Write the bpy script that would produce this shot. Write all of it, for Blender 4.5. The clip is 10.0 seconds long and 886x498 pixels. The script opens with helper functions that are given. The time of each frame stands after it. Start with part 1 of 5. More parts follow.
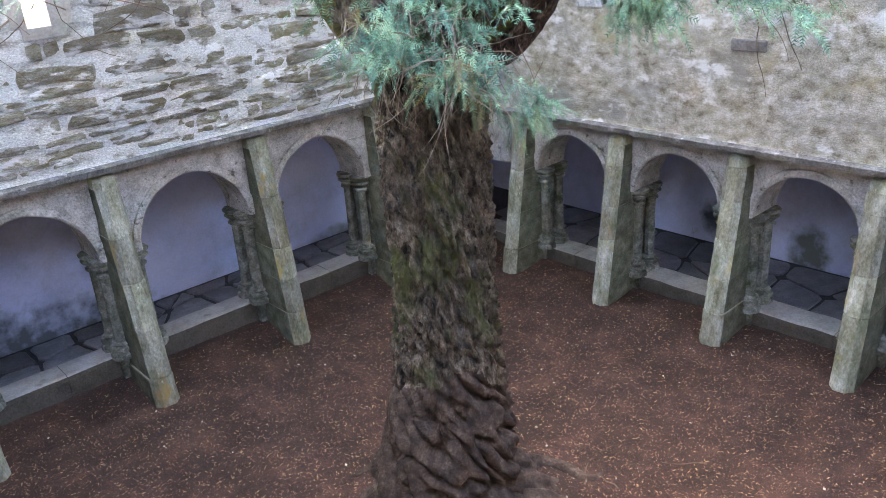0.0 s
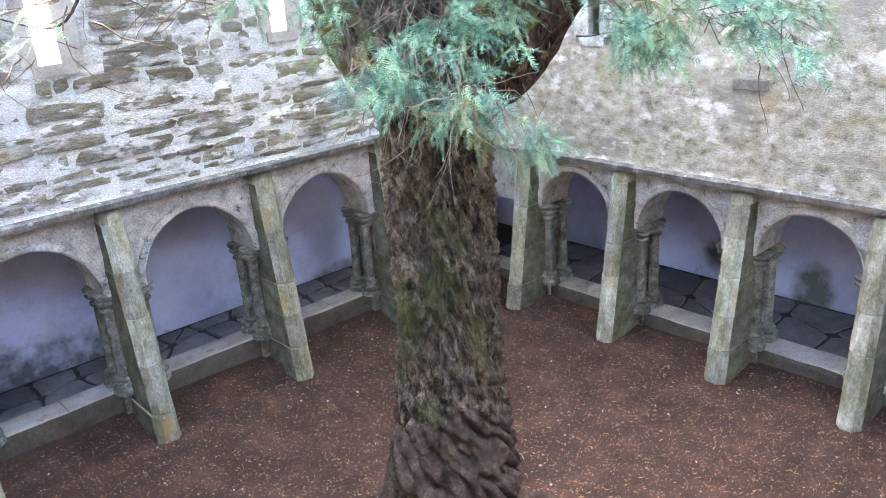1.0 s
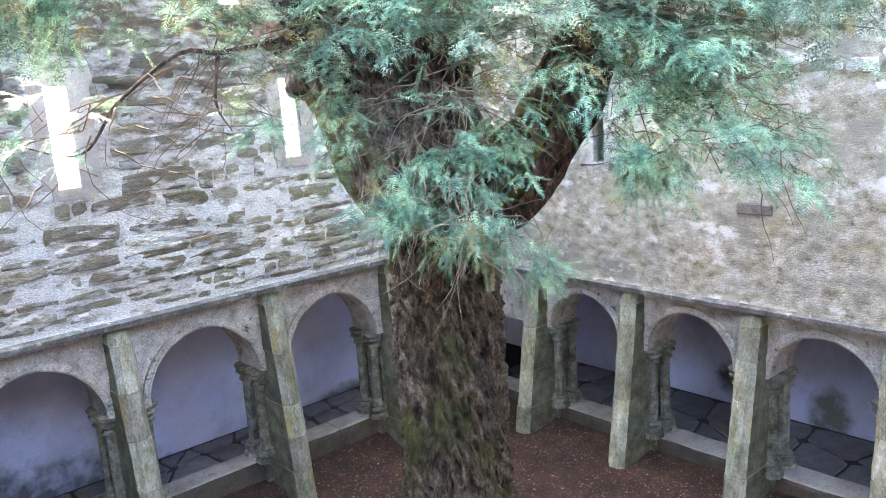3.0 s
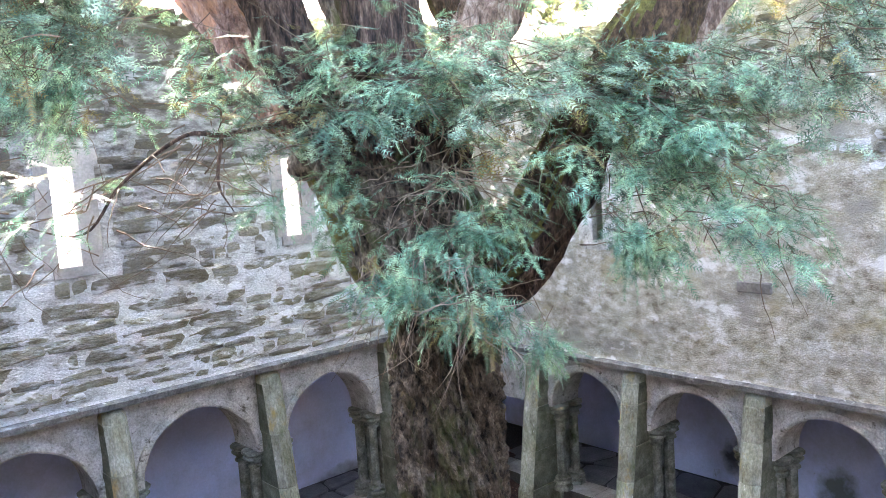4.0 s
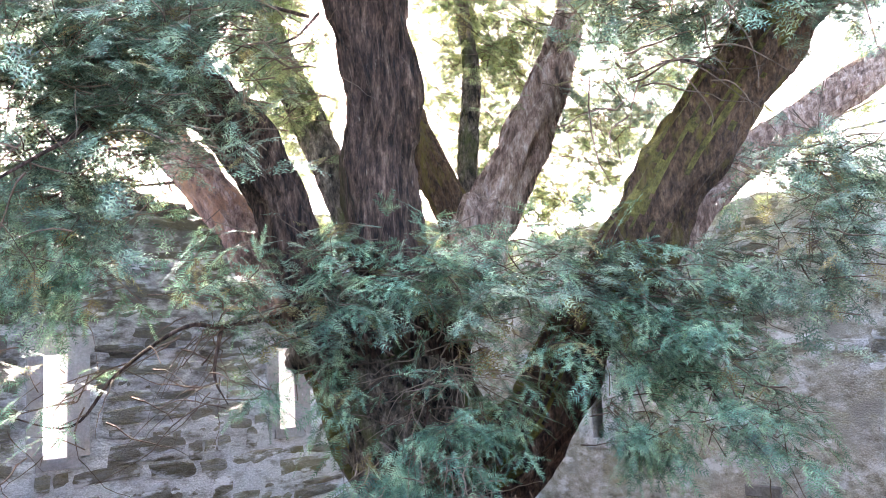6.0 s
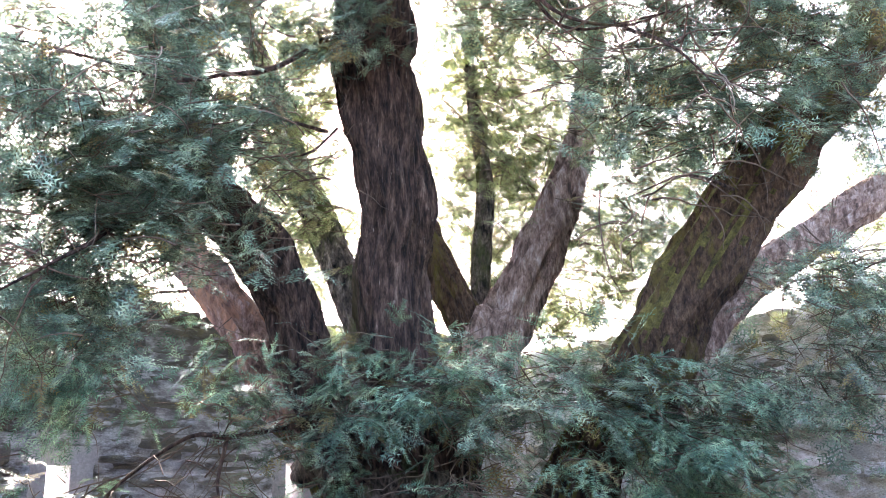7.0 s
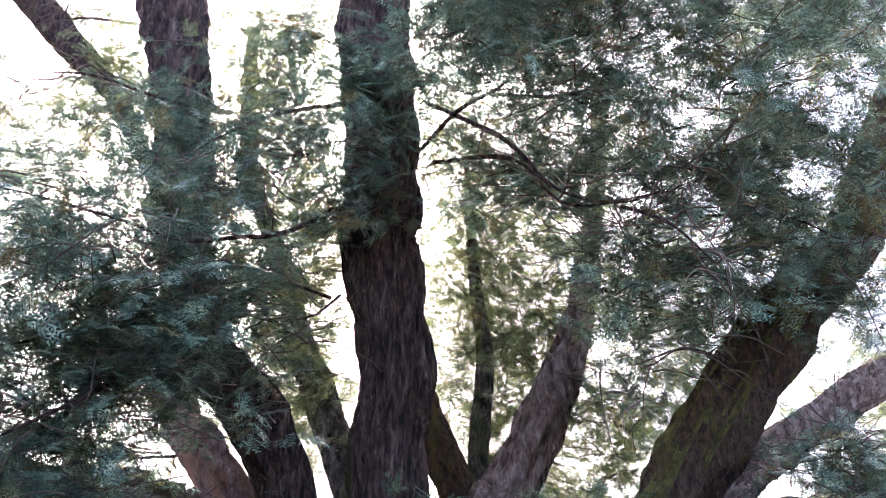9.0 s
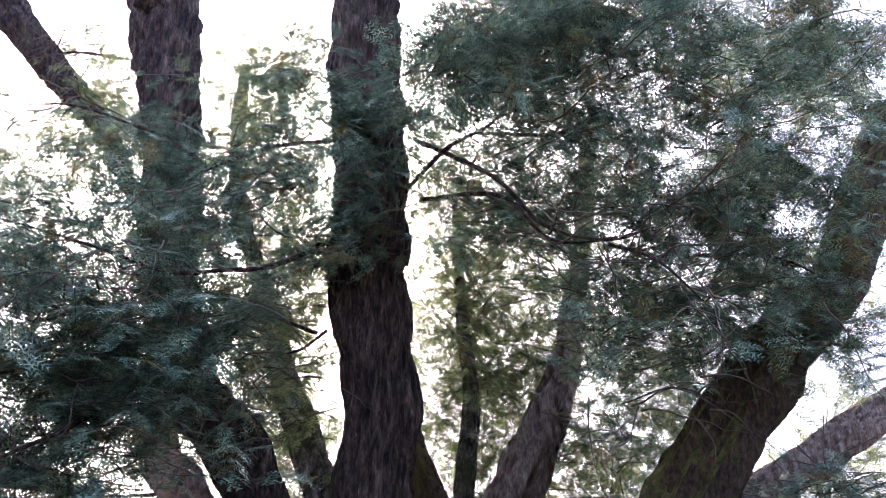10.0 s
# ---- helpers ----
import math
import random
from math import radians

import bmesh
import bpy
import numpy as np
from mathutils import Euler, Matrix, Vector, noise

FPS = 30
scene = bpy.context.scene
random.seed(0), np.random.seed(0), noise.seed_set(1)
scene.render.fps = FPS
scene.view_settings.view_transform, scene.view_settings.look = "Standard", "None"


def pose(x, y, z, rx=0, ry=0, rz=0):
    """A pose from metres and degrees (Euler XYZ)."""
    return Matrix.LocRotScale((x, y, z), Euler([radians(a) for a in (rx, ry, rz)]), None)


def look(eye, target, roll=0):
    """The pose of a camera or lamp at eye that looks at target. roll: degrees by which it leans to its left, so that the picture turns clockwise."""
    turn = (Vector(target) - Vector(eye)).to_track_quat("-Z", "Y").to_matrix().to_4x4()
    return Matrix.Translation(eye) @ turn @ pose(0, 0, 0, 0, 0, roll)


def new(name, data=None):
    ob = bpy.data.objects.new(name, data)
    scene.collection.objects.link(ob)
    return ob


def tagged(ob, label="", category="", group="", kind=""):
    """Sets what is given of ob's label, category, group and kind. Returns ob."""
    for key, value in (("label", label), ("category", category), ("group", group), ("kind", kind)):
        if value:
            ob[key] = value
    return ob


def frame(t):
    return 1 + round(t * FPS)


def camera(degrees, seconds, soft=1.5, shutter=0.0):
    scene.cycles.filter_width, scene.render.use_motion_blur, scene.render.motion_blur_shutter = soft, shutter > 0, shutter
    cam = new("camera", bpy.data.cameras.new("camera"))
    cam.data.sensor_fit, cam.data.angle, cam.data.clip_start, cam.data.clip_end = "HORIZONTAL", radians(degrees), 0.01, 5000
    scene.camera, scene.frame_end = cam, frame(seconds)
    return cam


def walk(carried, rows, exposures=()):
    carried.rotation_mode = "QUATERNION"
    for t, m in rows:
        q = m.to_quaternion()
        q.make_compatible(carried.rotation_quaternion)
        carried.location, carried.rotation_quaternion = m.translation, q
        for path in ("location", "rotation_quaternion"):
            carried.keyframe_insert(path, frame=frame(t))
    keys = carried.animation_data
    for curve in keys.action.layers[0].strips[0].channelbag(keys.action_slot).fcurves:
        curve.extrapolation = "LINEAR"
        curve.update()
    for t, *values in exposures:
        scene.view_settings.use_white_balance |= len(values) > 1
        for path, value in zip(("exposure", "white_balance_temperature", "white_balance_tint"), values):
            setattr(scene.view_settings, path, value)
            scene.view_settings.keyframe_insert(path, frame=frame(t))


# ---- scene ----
cam = camera(57.8, 10.0, soft=0.95)
PATH = [
    (0, (-7.689, -7.962, 4.708), (-6.475, -6.573, 3.935), -4.3),
    (0.5, (-7.698, -7.966, 4.718), (-6.477, -6.566, 3.977), -4.2),
    (1, (-7.698, -7.964, 4.721), (-6.464, -6.549, 4.03), -4.1),
    (1.5, (-7.697, -7.966, 4.731), (-6.453, -6.536, 4.095), -4.0),
    (2, (-7.703, -7.967, 4.736), (-6.444, -6.52, 4.171), -4.0),
    (2.5, (-7.701, -7.971, 4.747), (-6.428, -6.508, 4.258), -3.9),
    (4, (-7.692, -7.977, 4.777), (-6.378, -6.486, 4.557), -3.8),
    (4.5, (-7.69, -7.978, 4.789), (-6.36, -6.488, 4.678), -3.6),
    (5, (-7.693, -7.971, 4.803), (-6.351, -6.488, 4.806), -3.4),
    (5.5, (-7.7, -7.968, 4.809), (-6.353, -6.495, 4.926), -3.2),
    (7, (-7.668, -7.978, 4.782), (-6.389, -6.535, 5.313), -2.0),
    (7.5, (-7.672, -7.971, 4.759), (-6.423, -6.553, 5.414), -1.4),
    (8, (-7.659, -7.96, 4.728), (-6.443, -6.574, 5.502), -0.8),
    (8.5, (-7.665, -7.955, 4.707), (-6.467, -6.599, 5.558), -0.4),
    (9, (-7.675, -7.964, 4.698), (-6.497, -6.652, 5.643), -0.4),
    (9.5, (-7.679, -7.953, 4.673), (-6.511, -6.675, 5.673), -0.3),
    (10, (-7.657, -7.933, 4.674), (-6.49, -6.682, 5.709), -0.2),
]
walk(cam, [(t, look(eye, target, roll)) for t, eye, target, roll in PATH],
     exposures=[(0, 5.6, 6950, 15), (0.5, 6.0, 7000, 14), (1, 6.1, 7000, 14), (2.5, 5.95, 6950, 13), (5.5, 5.1, 6750, 18), (7.5, 4.05, 6350, 24), (9, 3.2, 6050, 26), (10, 2.8, 5950, 27)])

# ---- world, sun, exposure ----
SUN_EL, SUN_AZ = 38.0, 27.0
world = bpy.data.worlds.new("sky")
scene.world = world
world.use_nodes = True
wt = world.node_tree
wt.nodes.clear()
w_out = wt.nodes.new("ShaderNodeOutputWorld")
w_bg = wt.nodes.new("ShaderNodeBackground")
w_sky = wt.nodes.new("ShaderNodeTexSky")
w_sky.sky_type = 'NISHITA'
w_sky.sun_disc = False
w_sky.sun_elevation, w_sky.sun_rotation = radians(SUN_EL), radians(SUN_AZ)
w_sky.air_density, w_sky.dust_density, w_sky.ozone_density = 1.0, 5.0, 1.0
w_bg.inputs["Strength"].default_value = 0.15
wt.links.new(w_sky.outputs[0], w_bg.inputs["Color"])
wt.links.new(w_bg.outputs[0], w_out.inputs["Surface"])
sun_data = bpy.data.lights.new("sun", 'SUN')
sun_data.energy, sun_data.angle, sun_data.color = 1.15, radians(8), (1.0, 0.95, 0.86)
sun = new("sun", sun_data)
SUN_DIR = Vector((math.sin(radians(SUN_AZ)) * math.cos(radians(SUN_EL)), math.cos(radians(SUN_AZ)) * math.cos(radians(SUN_EL)), math.sin(radians(SUN_EL))))
sun.matrix_world = look(SUN_DIR * 40, (0, 0, 0))


# ---- materials ----
def material(name, ramp, scale=3.0, fine=40.0, fine_amount=0.35, rough=0.85, bump=0.4, bump_scale=60.0, spots=None, vary=0.0, stretch=(1, 1, 1), translucent=0.0, island=False, spec=0.3, deep=0.02, patches=()):
    """Noise-coloured surface: broad noise through a colour ramp, darkened by a fine grain, with optional spots of a second colour."""
    m = bpy.data.materials.new(name)
    m.use_nodes = True
    nt = m.node_tree
    nt.nodes.clear()
    N, K = nt.nodes.new, nt.links.new
    out = N("ShaderNodeOutputMaterial")
    bsdf = N("ShaderNodeBsdfPrincipled")
    geo = N("ShaderNodeNewGeometry")
    mapping = N("ShaderNodeMapping")
    mapping.inputs["Scale"].default_value = stretch
    K(geo.outputs["Position"], mapping.inputs["Vector"])
    co = mapping.outputs["Vector"]
    broad = N("ShaderNodeTexNoise")
    broad.inputs["Scale"].default_value, broad.inputs["Detail"].default_value, broad.inputs["Roughness"].default_value = scale, 9, 0.68
    K(co, broad.inputs["Vector"])
    cr = N("ShaderNodeValToRGB")
    el = cr.color_ramp.elements
    while len(el) < len(ramp):
        el.new(0.5)
    for e, (p, c) in zip(el, ramp):
        e.position, e.color = p, (*c, 1)
    K(broad.outputs["Fac"], cr.inputs["Fac"])
    col = cr.outputs["Color"]
    grain = N("ShaderNodeTexNoise")
    grain.inputs["Scale"].default_value, grain.inputs["Detail"].default_value, grain.inputs["Roughness"].default_value = fine, 5, 0.7
    K(co, grain.inputs["Vector"])
    gr = N("ShaderNodeMapRange")
    gr.inputs["From Min"].default_value, gr.inputs["From Max"].default_value = 0.3, 0.7
    gr.inputs["To Min"].default_value, gr.inputs["To Max"].default_value = 1 - fine_amount, 1 + fine_amount * 0.6
    K(grain.outputs["Fac"], gr.inputs["Value"])
    mul = N("ShaderNodeMix")
    mul.data_type, mul.blend_type = 'RGBA', 'MULTIPLY'
    mul.inputs["Factor"].default_value = 1.0
    K(col, mul.inputs["A"])
    K(gr.outputs["Result"], mul.inputs["B"])
    col = mul.outputs["Result"]
    for s_col, s_scale, s_lo, s_hi in spots or ():
        sn = N("ShaderNodeTexNoise")
        sn.inputs["Scale"].default_value, sn.inputs["Detail"].default_value, sn.inputs["Roughness"].default_value = s_scale, 7, 0.65
        K(co, sn.inputs["Vector"])
        sr = N("ShaderNodeMapRange")
        sr.inputs["From Min"].default_value, sr.inputs["From Max"].default_value = s_lo, s_hi
        K(sn.outputs["Fac"], sr.inputs["Value"])
        mx = N("ShaderNodeMix")
        mx.data_type = 'RGBA'
        K(sr.outputs["Result"], mx.inputs["Factor"])
        K(col, mx.inputs["A"])
        mx.inputs["B"].default_value = (*s_col, 1)
        col = mx.outputs["Result"]
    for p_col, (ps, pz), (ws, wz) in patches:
        # stains and painted shade spread about a place along the wall: x on the north wall, y on the east wall
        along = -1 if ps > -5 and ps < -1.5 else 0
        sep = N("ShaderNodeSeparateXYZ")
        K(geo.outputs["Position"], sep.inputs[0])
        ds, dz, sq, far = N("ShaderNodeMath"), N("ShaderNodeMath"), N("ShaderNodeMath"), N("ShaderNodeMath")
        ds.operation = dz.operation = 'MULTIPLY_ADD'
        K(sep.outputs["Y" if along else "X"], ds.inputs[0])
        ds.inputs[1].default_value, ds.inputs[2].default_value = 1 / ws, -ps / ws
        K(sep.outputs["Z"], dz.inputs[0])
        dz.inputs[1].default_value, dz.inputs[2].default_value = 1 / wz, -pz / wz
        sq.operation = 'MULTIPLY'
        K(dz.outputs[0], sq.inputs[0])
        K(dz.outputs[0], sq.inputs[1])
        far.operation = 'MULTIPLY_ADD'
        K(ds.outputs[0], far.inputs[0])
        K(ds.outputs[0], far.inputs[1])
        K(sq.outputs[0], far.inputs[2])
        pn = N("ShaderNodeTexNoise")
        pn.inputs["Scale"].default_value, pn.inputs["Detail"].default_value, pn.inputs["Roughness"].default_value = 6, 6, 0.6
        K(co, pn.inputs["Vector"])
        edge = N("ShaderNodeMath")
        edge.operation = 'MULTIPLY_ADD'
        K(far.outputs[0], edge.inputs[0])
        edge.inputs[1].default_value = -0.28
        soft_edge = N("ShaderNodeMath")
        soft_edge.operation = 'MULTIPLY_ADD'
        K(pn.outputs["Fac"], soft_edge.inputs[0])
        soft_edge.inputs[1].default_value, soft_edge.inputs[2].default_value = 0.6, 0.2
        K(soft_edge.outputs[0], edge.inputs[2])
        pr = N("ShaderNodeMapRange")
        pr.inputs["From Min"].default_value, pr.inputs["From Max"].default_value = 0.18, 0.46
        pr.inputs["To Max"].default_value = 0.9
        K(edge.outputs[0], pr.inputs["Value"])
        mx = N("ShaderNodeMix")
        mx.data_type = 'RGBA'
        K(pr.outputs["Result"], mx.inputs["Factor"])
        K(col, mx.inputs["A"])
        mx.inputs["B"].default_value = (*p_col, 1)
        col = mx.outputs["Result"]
    if vary:
        if island:
            rnd = geo.outputs["Random Per Island"]
        else:
            rnd = N("ShaderNodeObjectInfo").outputs["Random"]
        hv = N("ShaderNodeHueSaturation")
        vr = N("ShaderNodeMapRange")
        vr.inputs["To Min"].default_value, vr.inputs["To Max"].default_value = 1 - vary, 1 + vary
        K(rnd, vr.inputs["Value"])
        K(vr.outputs["Result"], hv.inputs["Value"])
        hr = N("ShaderNodeMapRange")
        hr.inputs["To Min"].default_value, hr.inputs["To Max"].default_value = 0.5 - vary * 0.06, 0.5 + vary * 0.06
        K(rnd, hr.inputs["Value"])
        K(hr.outputs["Result"], hv.inputs["Hue"])
        K(col, hv.inputs["Color"])
        col = hv.outputs["Color"]
    K(col, bsdf.inputs["Base Color"])
    bsdf.inputs["Roughness"].default_value = rough
    bsdf.inputs["Specular IOR Level"].default_value = spec
    if bump:
        bn = N("ShaderNodeTexNoise")
        bn.inputs["Scale"].default_value, bn.inputs["Detail"].default_value, bn.inputs["Roughness"].default_value = bump_scale, 6, 0.65
        K(co, bn.inputs["Vector"])
        bp = N("ShaderNodeBump")
        bp.inputs["Strength"].default_value, bp.inputs["Distance"].default_value = bump, deep
        K(bn.outputs["Fac"], bp.inputs["Height"])
        K(bp.outputs["Normal"], bsdf.inputs["Normal"])
    if translucent:
        tr = N("ShaderNodeBsdfTranslucent")
        K(col, tr.inputs["Color"])
        ms = N("ShaderNodeMixShader")
        ms.inputs["Fac"].default_value = translucent
        K(bsdf.outputs[0], ms.inputs[1])
        K(tr.outputs[0], ms.inputs[2])
        K(ms.outputs[0], out.inputs["Surface"])
    else:
        K(bsdf.outputs[0], out.inputs["Surface"])
    return m


# patch: browner stone high on the north wall, plus shade put into the colour
M_RUBBLE = material("rubble_stone", [(0.32, (0.150, 0.128, 0.082)), (0.45, (0.290, 0.262, 0.192)), (0.57, (0.430, 0.408, 0.345)), (0.70, (0.640, 0.630, 0.600))], 6, 55, 0.55, bump=1.0, bump_scale=30, deep=0.06, spots=[((0.190, 0.165, 0.085), 0.9, 0.52, 0.70), ((0.840, 0.840, 0.840), 2.6, 0.515, 0.58)], vary=0.25, stretch=(1, 1, 3), patches=[((0.062, 0.054, 0.042), (-6.6, 7.2), (12, 3.3))])
# same patch on the mortar: less lime up there, and painted shade
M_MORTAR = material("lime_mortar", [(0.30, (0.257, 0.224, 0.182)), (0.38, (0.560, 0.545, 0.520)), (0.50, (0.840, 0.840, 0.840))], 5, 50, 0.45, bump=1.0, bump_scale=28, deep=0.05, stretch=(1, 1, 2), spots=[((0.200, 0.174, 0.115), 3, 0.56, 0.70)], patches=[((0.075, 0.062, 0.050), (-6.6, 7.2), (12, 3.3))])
M_RENDER = material("weathered_render", [(0.34, (0.230, 0.203, 0.150)), (0.45, (0.430, 0.398, 0.328)), (0.54, (0.545, 0.515, 0.445)), (0.66, (0.730, 0.720, 0.705))], 7, 70, 0.55, bump=1.0, bump_scale=42, deep=0.035, spots=[((0.420, 0.350, 0.195), 1.6, 0.54, 0.78), ((0.300, 0.286, 0.255), 1.1, 0.51, 0.66), ((0.760, 0.755, 0.750), 2.4, 0.57, 0.65), ((0.150, 0.135, 0.108), 20, 0.64, 0.71)], stretch=(1, 1, 1.6))
M_ARCADE = material("arcade_stone", [(0.3, (0.22, 0.21, 0.19)), (0.46, (0.47, 0.46, 0.44)), (0.6, (0.62, 0.61, 0.60)), (0.72, (0.80, 0.80, 0.79))], 6, 45, 0.45, bump=0.9, bump_scale=36, deep=0.03, spots=[((0.11, 0.10, 0.085), 9, 0.60, 0.68)])
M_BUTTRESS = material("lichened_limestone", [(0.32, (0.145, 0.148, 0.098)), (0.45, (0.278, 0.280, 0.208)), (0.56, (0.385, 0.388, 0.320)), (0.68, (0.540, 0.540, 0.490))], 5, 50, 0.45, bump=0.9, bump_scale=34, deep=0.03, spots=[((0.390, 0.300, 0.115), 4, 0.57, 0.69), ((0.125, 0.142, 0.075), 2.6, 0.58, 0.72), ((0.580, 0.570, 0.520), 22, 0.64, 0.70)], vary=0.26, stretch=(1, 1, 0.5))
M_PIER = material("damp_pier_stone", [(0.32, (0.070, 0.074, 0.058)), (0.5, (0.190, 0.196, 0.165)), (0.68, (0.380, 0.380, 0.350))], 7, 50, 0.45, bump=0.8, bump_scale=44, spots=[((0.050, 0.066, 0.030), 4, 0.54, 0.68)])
# buttress sides: some algae, mostly side shading put into the colour
M_SHADED_SIDE = material("shaded_algae_stone", [(0.3, (0.065, 0.072, 0.046)), (0.5, (0.140, 0.148, 0.106)), (0.7, (0.250, 0.252, 0.210))], 6, 50, 0.4, bump=0.6, bump_scale=50, spots=[((0.06, 0.075, 0.03), 4, 0.54, 0.70)], vary=0.12)
# damp brown stone, with the shadow on the sill fronts put into its colour
M_SILL_SHADED_DAMP = material("shaded_damp_sill_face", [(0.3, (0.062, 0.053, 0.043)), (0.55, (0.107, 0.094, 0.079)), (0.72, (0.156, 0.143, 0.124))], 4, 45, 0.4, bump=0.6, spots=[((0.046, 0.049, 0.029), 4, 0.56, 0.70)])
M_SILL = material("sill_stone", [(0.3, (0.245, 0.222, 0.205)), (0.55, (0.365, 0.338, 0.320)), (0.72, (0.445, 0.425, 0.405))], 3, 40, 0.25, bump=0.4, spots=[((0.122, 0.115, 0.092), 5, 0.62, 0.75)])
# the skylight's blue cast is put into the limewash colour
M_WHITE = material("limewash", [(0.28, (0.370, 0.395, 0.545)), (0.5, (0.510, 0.546, 0.765)), (0.7, (0.590, 0.625, 0.850))], 1.5, 30, 0.12, bump=0.3, bump_scale=18, spots=[((0.241, 0.244, 0.260), 5, 0.67, 0.75)], patches=[((0.030, 0.035, 0.032), (-2.72, 0.55), (0.24, 0.30)), ((0.095, 0.100, 0.060), (-4.02, 0.36), (0.30, 0.42)), ((0.050, 0.058, 0.050), (-6.3, 0.25), (2.0, 0.62)), ((0.172, 0.183, 0.200), (-1.2, 0.3), (0.9, 0.2))])
M_FLAG = material("slate_flag", [(0.3, (0.080, 0.077, 0.086)), (0.5, (0.125, 0.121, 0.132)), (0.7, (0.190, 0.184, 0.196))], 4, 40, 0.35, rough=0.5, bump=0.35, vary=0.3)
M_JOINT = material("wet_joint", [(0.3, (0.010, 0.010, 0.010)), (0.7, (0.030, 0.028, 0.025))], 8, 60, 0.3, rough=0.6)
M_GROUND = material("needle_litter_ground", [(0.3, (0.028, 0.016, 0.013)), (0.5, (0.060, 0.032, 0.025)), (0.68, (0.110, 0.058, 0.043))], 2.2, 130, 0.9, bump=1.0, bump_scale=90, spots=[((0.231, 0.128, 0.080), 75, 0.60, 0.66), ((0.018, 0.013, 0.011), 60, 0.60, 0.68), ((0.029, 0.021, 0.017), 0.9, 0.58, 0.72)])
M_LITTER = material("dry_needles", [(0.3, (0.150, 0.077, 0.052)), (0.6, (0.360, 0.200, 0.130))], 12, 60, 0.3, bump=0, vary=0.7, island=True)
M_PALE = material("pale_chips", [(0.3, (0.45, 0.38, 0.30)), (0.7, (0.68, 0.64, 0.58))], 20, 60, 0.2, bump=0, vary=0.3, island=True)
M_BARK = material("yew_bark", [(0.37, (0.012, 0.009, 0.007)), (0.46, (0.082, 0.063, 0.046)), (0.56, (0.178, 0.141, 0.105)), (0.70, (0.340, 0.285, 0.222))], 15, 90, 0.6, bump=1.0, bump_scale=30, spots=[((0.085, 0.098, 0.028), 3.2, 0.50, 0.66), ((0.330, 0.285, 0.225), 30, 0.66, 0.72)], stretch=(1, 1, 0.5), deep=0.07)
M_BARK_LIMB = material("limb_bark", [(0.37, (0.009, 0.005, 0.004)), (0.47, (0.052, 0.029, 0.021)), (0.57, (0.120, 0.072, 0.052)), (0.70, (0.250, 0.175, 0.130))], 22, 80, 0.6, bump=1.0, bump_scale=30, spots=[((0.080, 0.066, 0.020), 2.6, 0.56, 0.74), ((0.27, 0.215, 0.17), 30, 0.64, 0.71)], stretch=(1, 1, 0.2), deep=0.08)
M_BARK_LOW = material("smooth_twisted_bark", [(0.32, (0.024, 0.016, 0.013)), (0.5, (0.066, 0.045, 0.035)), (0.66, (0.125, 0.092, 0.074))], 9, 60, 0.45, bump=0.7, bump_scale=34, spots=[((0.20, 0.165, 0.14), 9, 0.61, 0.76)], deep=0.025)
M_BARK_PALE = material("peeled_bark", [(0.34, (0.055, 0.034, 0.025)), (0.46, (0.190, 0.120, 0.090)), (0.57, (0.340, 0.245, 0.200)), (0.70, (0.520, 0.455, 0.400))], 14, 80, 0.5, bump=1.0, bump_scale=30, stretch=(1, 1, 0.24), deep=0.07)
M_BARK_PEEL = material("pink_peeling_bark", [(0.34, (0.060, 0.034, 0.026)), (0.46, (0.200, 0.115, 0.088)), (0.57, (0.350, 0.225, 0.185)), (0.70, (0.520, 0.430, 0.390))], 12, 80, 0.5, bump=1.0, bump_scale=30, spots=[((0.400, 0.205, 0.125), 3.5, 0.52, 0.64)], stretch=(1, 1, 0.4), deep=0.07)
M_BARK_MOSS = material("mossy_bark", [(0.34, (0.022, 0.011, 0.006)), (0.47, (0.074, 0.040, 0.022)), (0.58, (0.127, 0.073, 0.041)), (0.72, (0.196, 0.121, 0.070))], 24, 80, 0.5, bump=1.0, bump_scale=34, spots=[((0.127, 0.099, 0.020), 5, 0.53, 0.66), ((0.240, 0.158, 0.095), 14, 0.60, 0.72)], stretch=(1, 1, 0.4), deep=0.08)
M_MOSS = material("bark_moss", [(0.34, (0.041, 0.034, 0.011)), (0.5, (0.117, 0.100, 0.023)), (0.66, (0.207, 0.174, 0.045))], 14, 90, 0.5, bump=1.0, bump_scale=110, deep=0.03)
M_TWIG = material("twig_bark", [(0.35, (0.06, 0.042, 0.030)), (0.65, (0.22, 0.155, 0.11))], 6, 60, 0.3, bump=0)
M_DEADWOOD = material("dead_twig", [(0.35, (0.16, 0.115, 0.08)), (0.65, (0.36, 0.28, 0.21))], 6, 60, 0.3, bump=0)
M_NEEDLE = material("yew_needles", [(0.36, (0.024, 0.046, 0.032)), (0.46, (0.095, 0.160, 0.105)), (0.54, (0.210, 0.305, 0.200)), (0.64, (0.430, 0.500, 0.290))], 7, 30, 0.2, rough=0.42, bump=0, vary=0.36, island=True, translucent=0.30, spec=0.42)
# lighter copy of the yew needles: light at the fork put into the colour
M_NEEDLE_LIT = material("lit_trunk_needles", [(0.36, (0.026, 0.070, 0.045)), (0.46, (0.105, 0.225, 0.138)), (0.54, (0.235, 0.405, 0.240)), (0.64, (0.480, 0.610, 0.330))], 7, 30, 0.2, rough=0.42, bump=0, vary=0.36, island=True, translucent=0.30, spec=0.4)
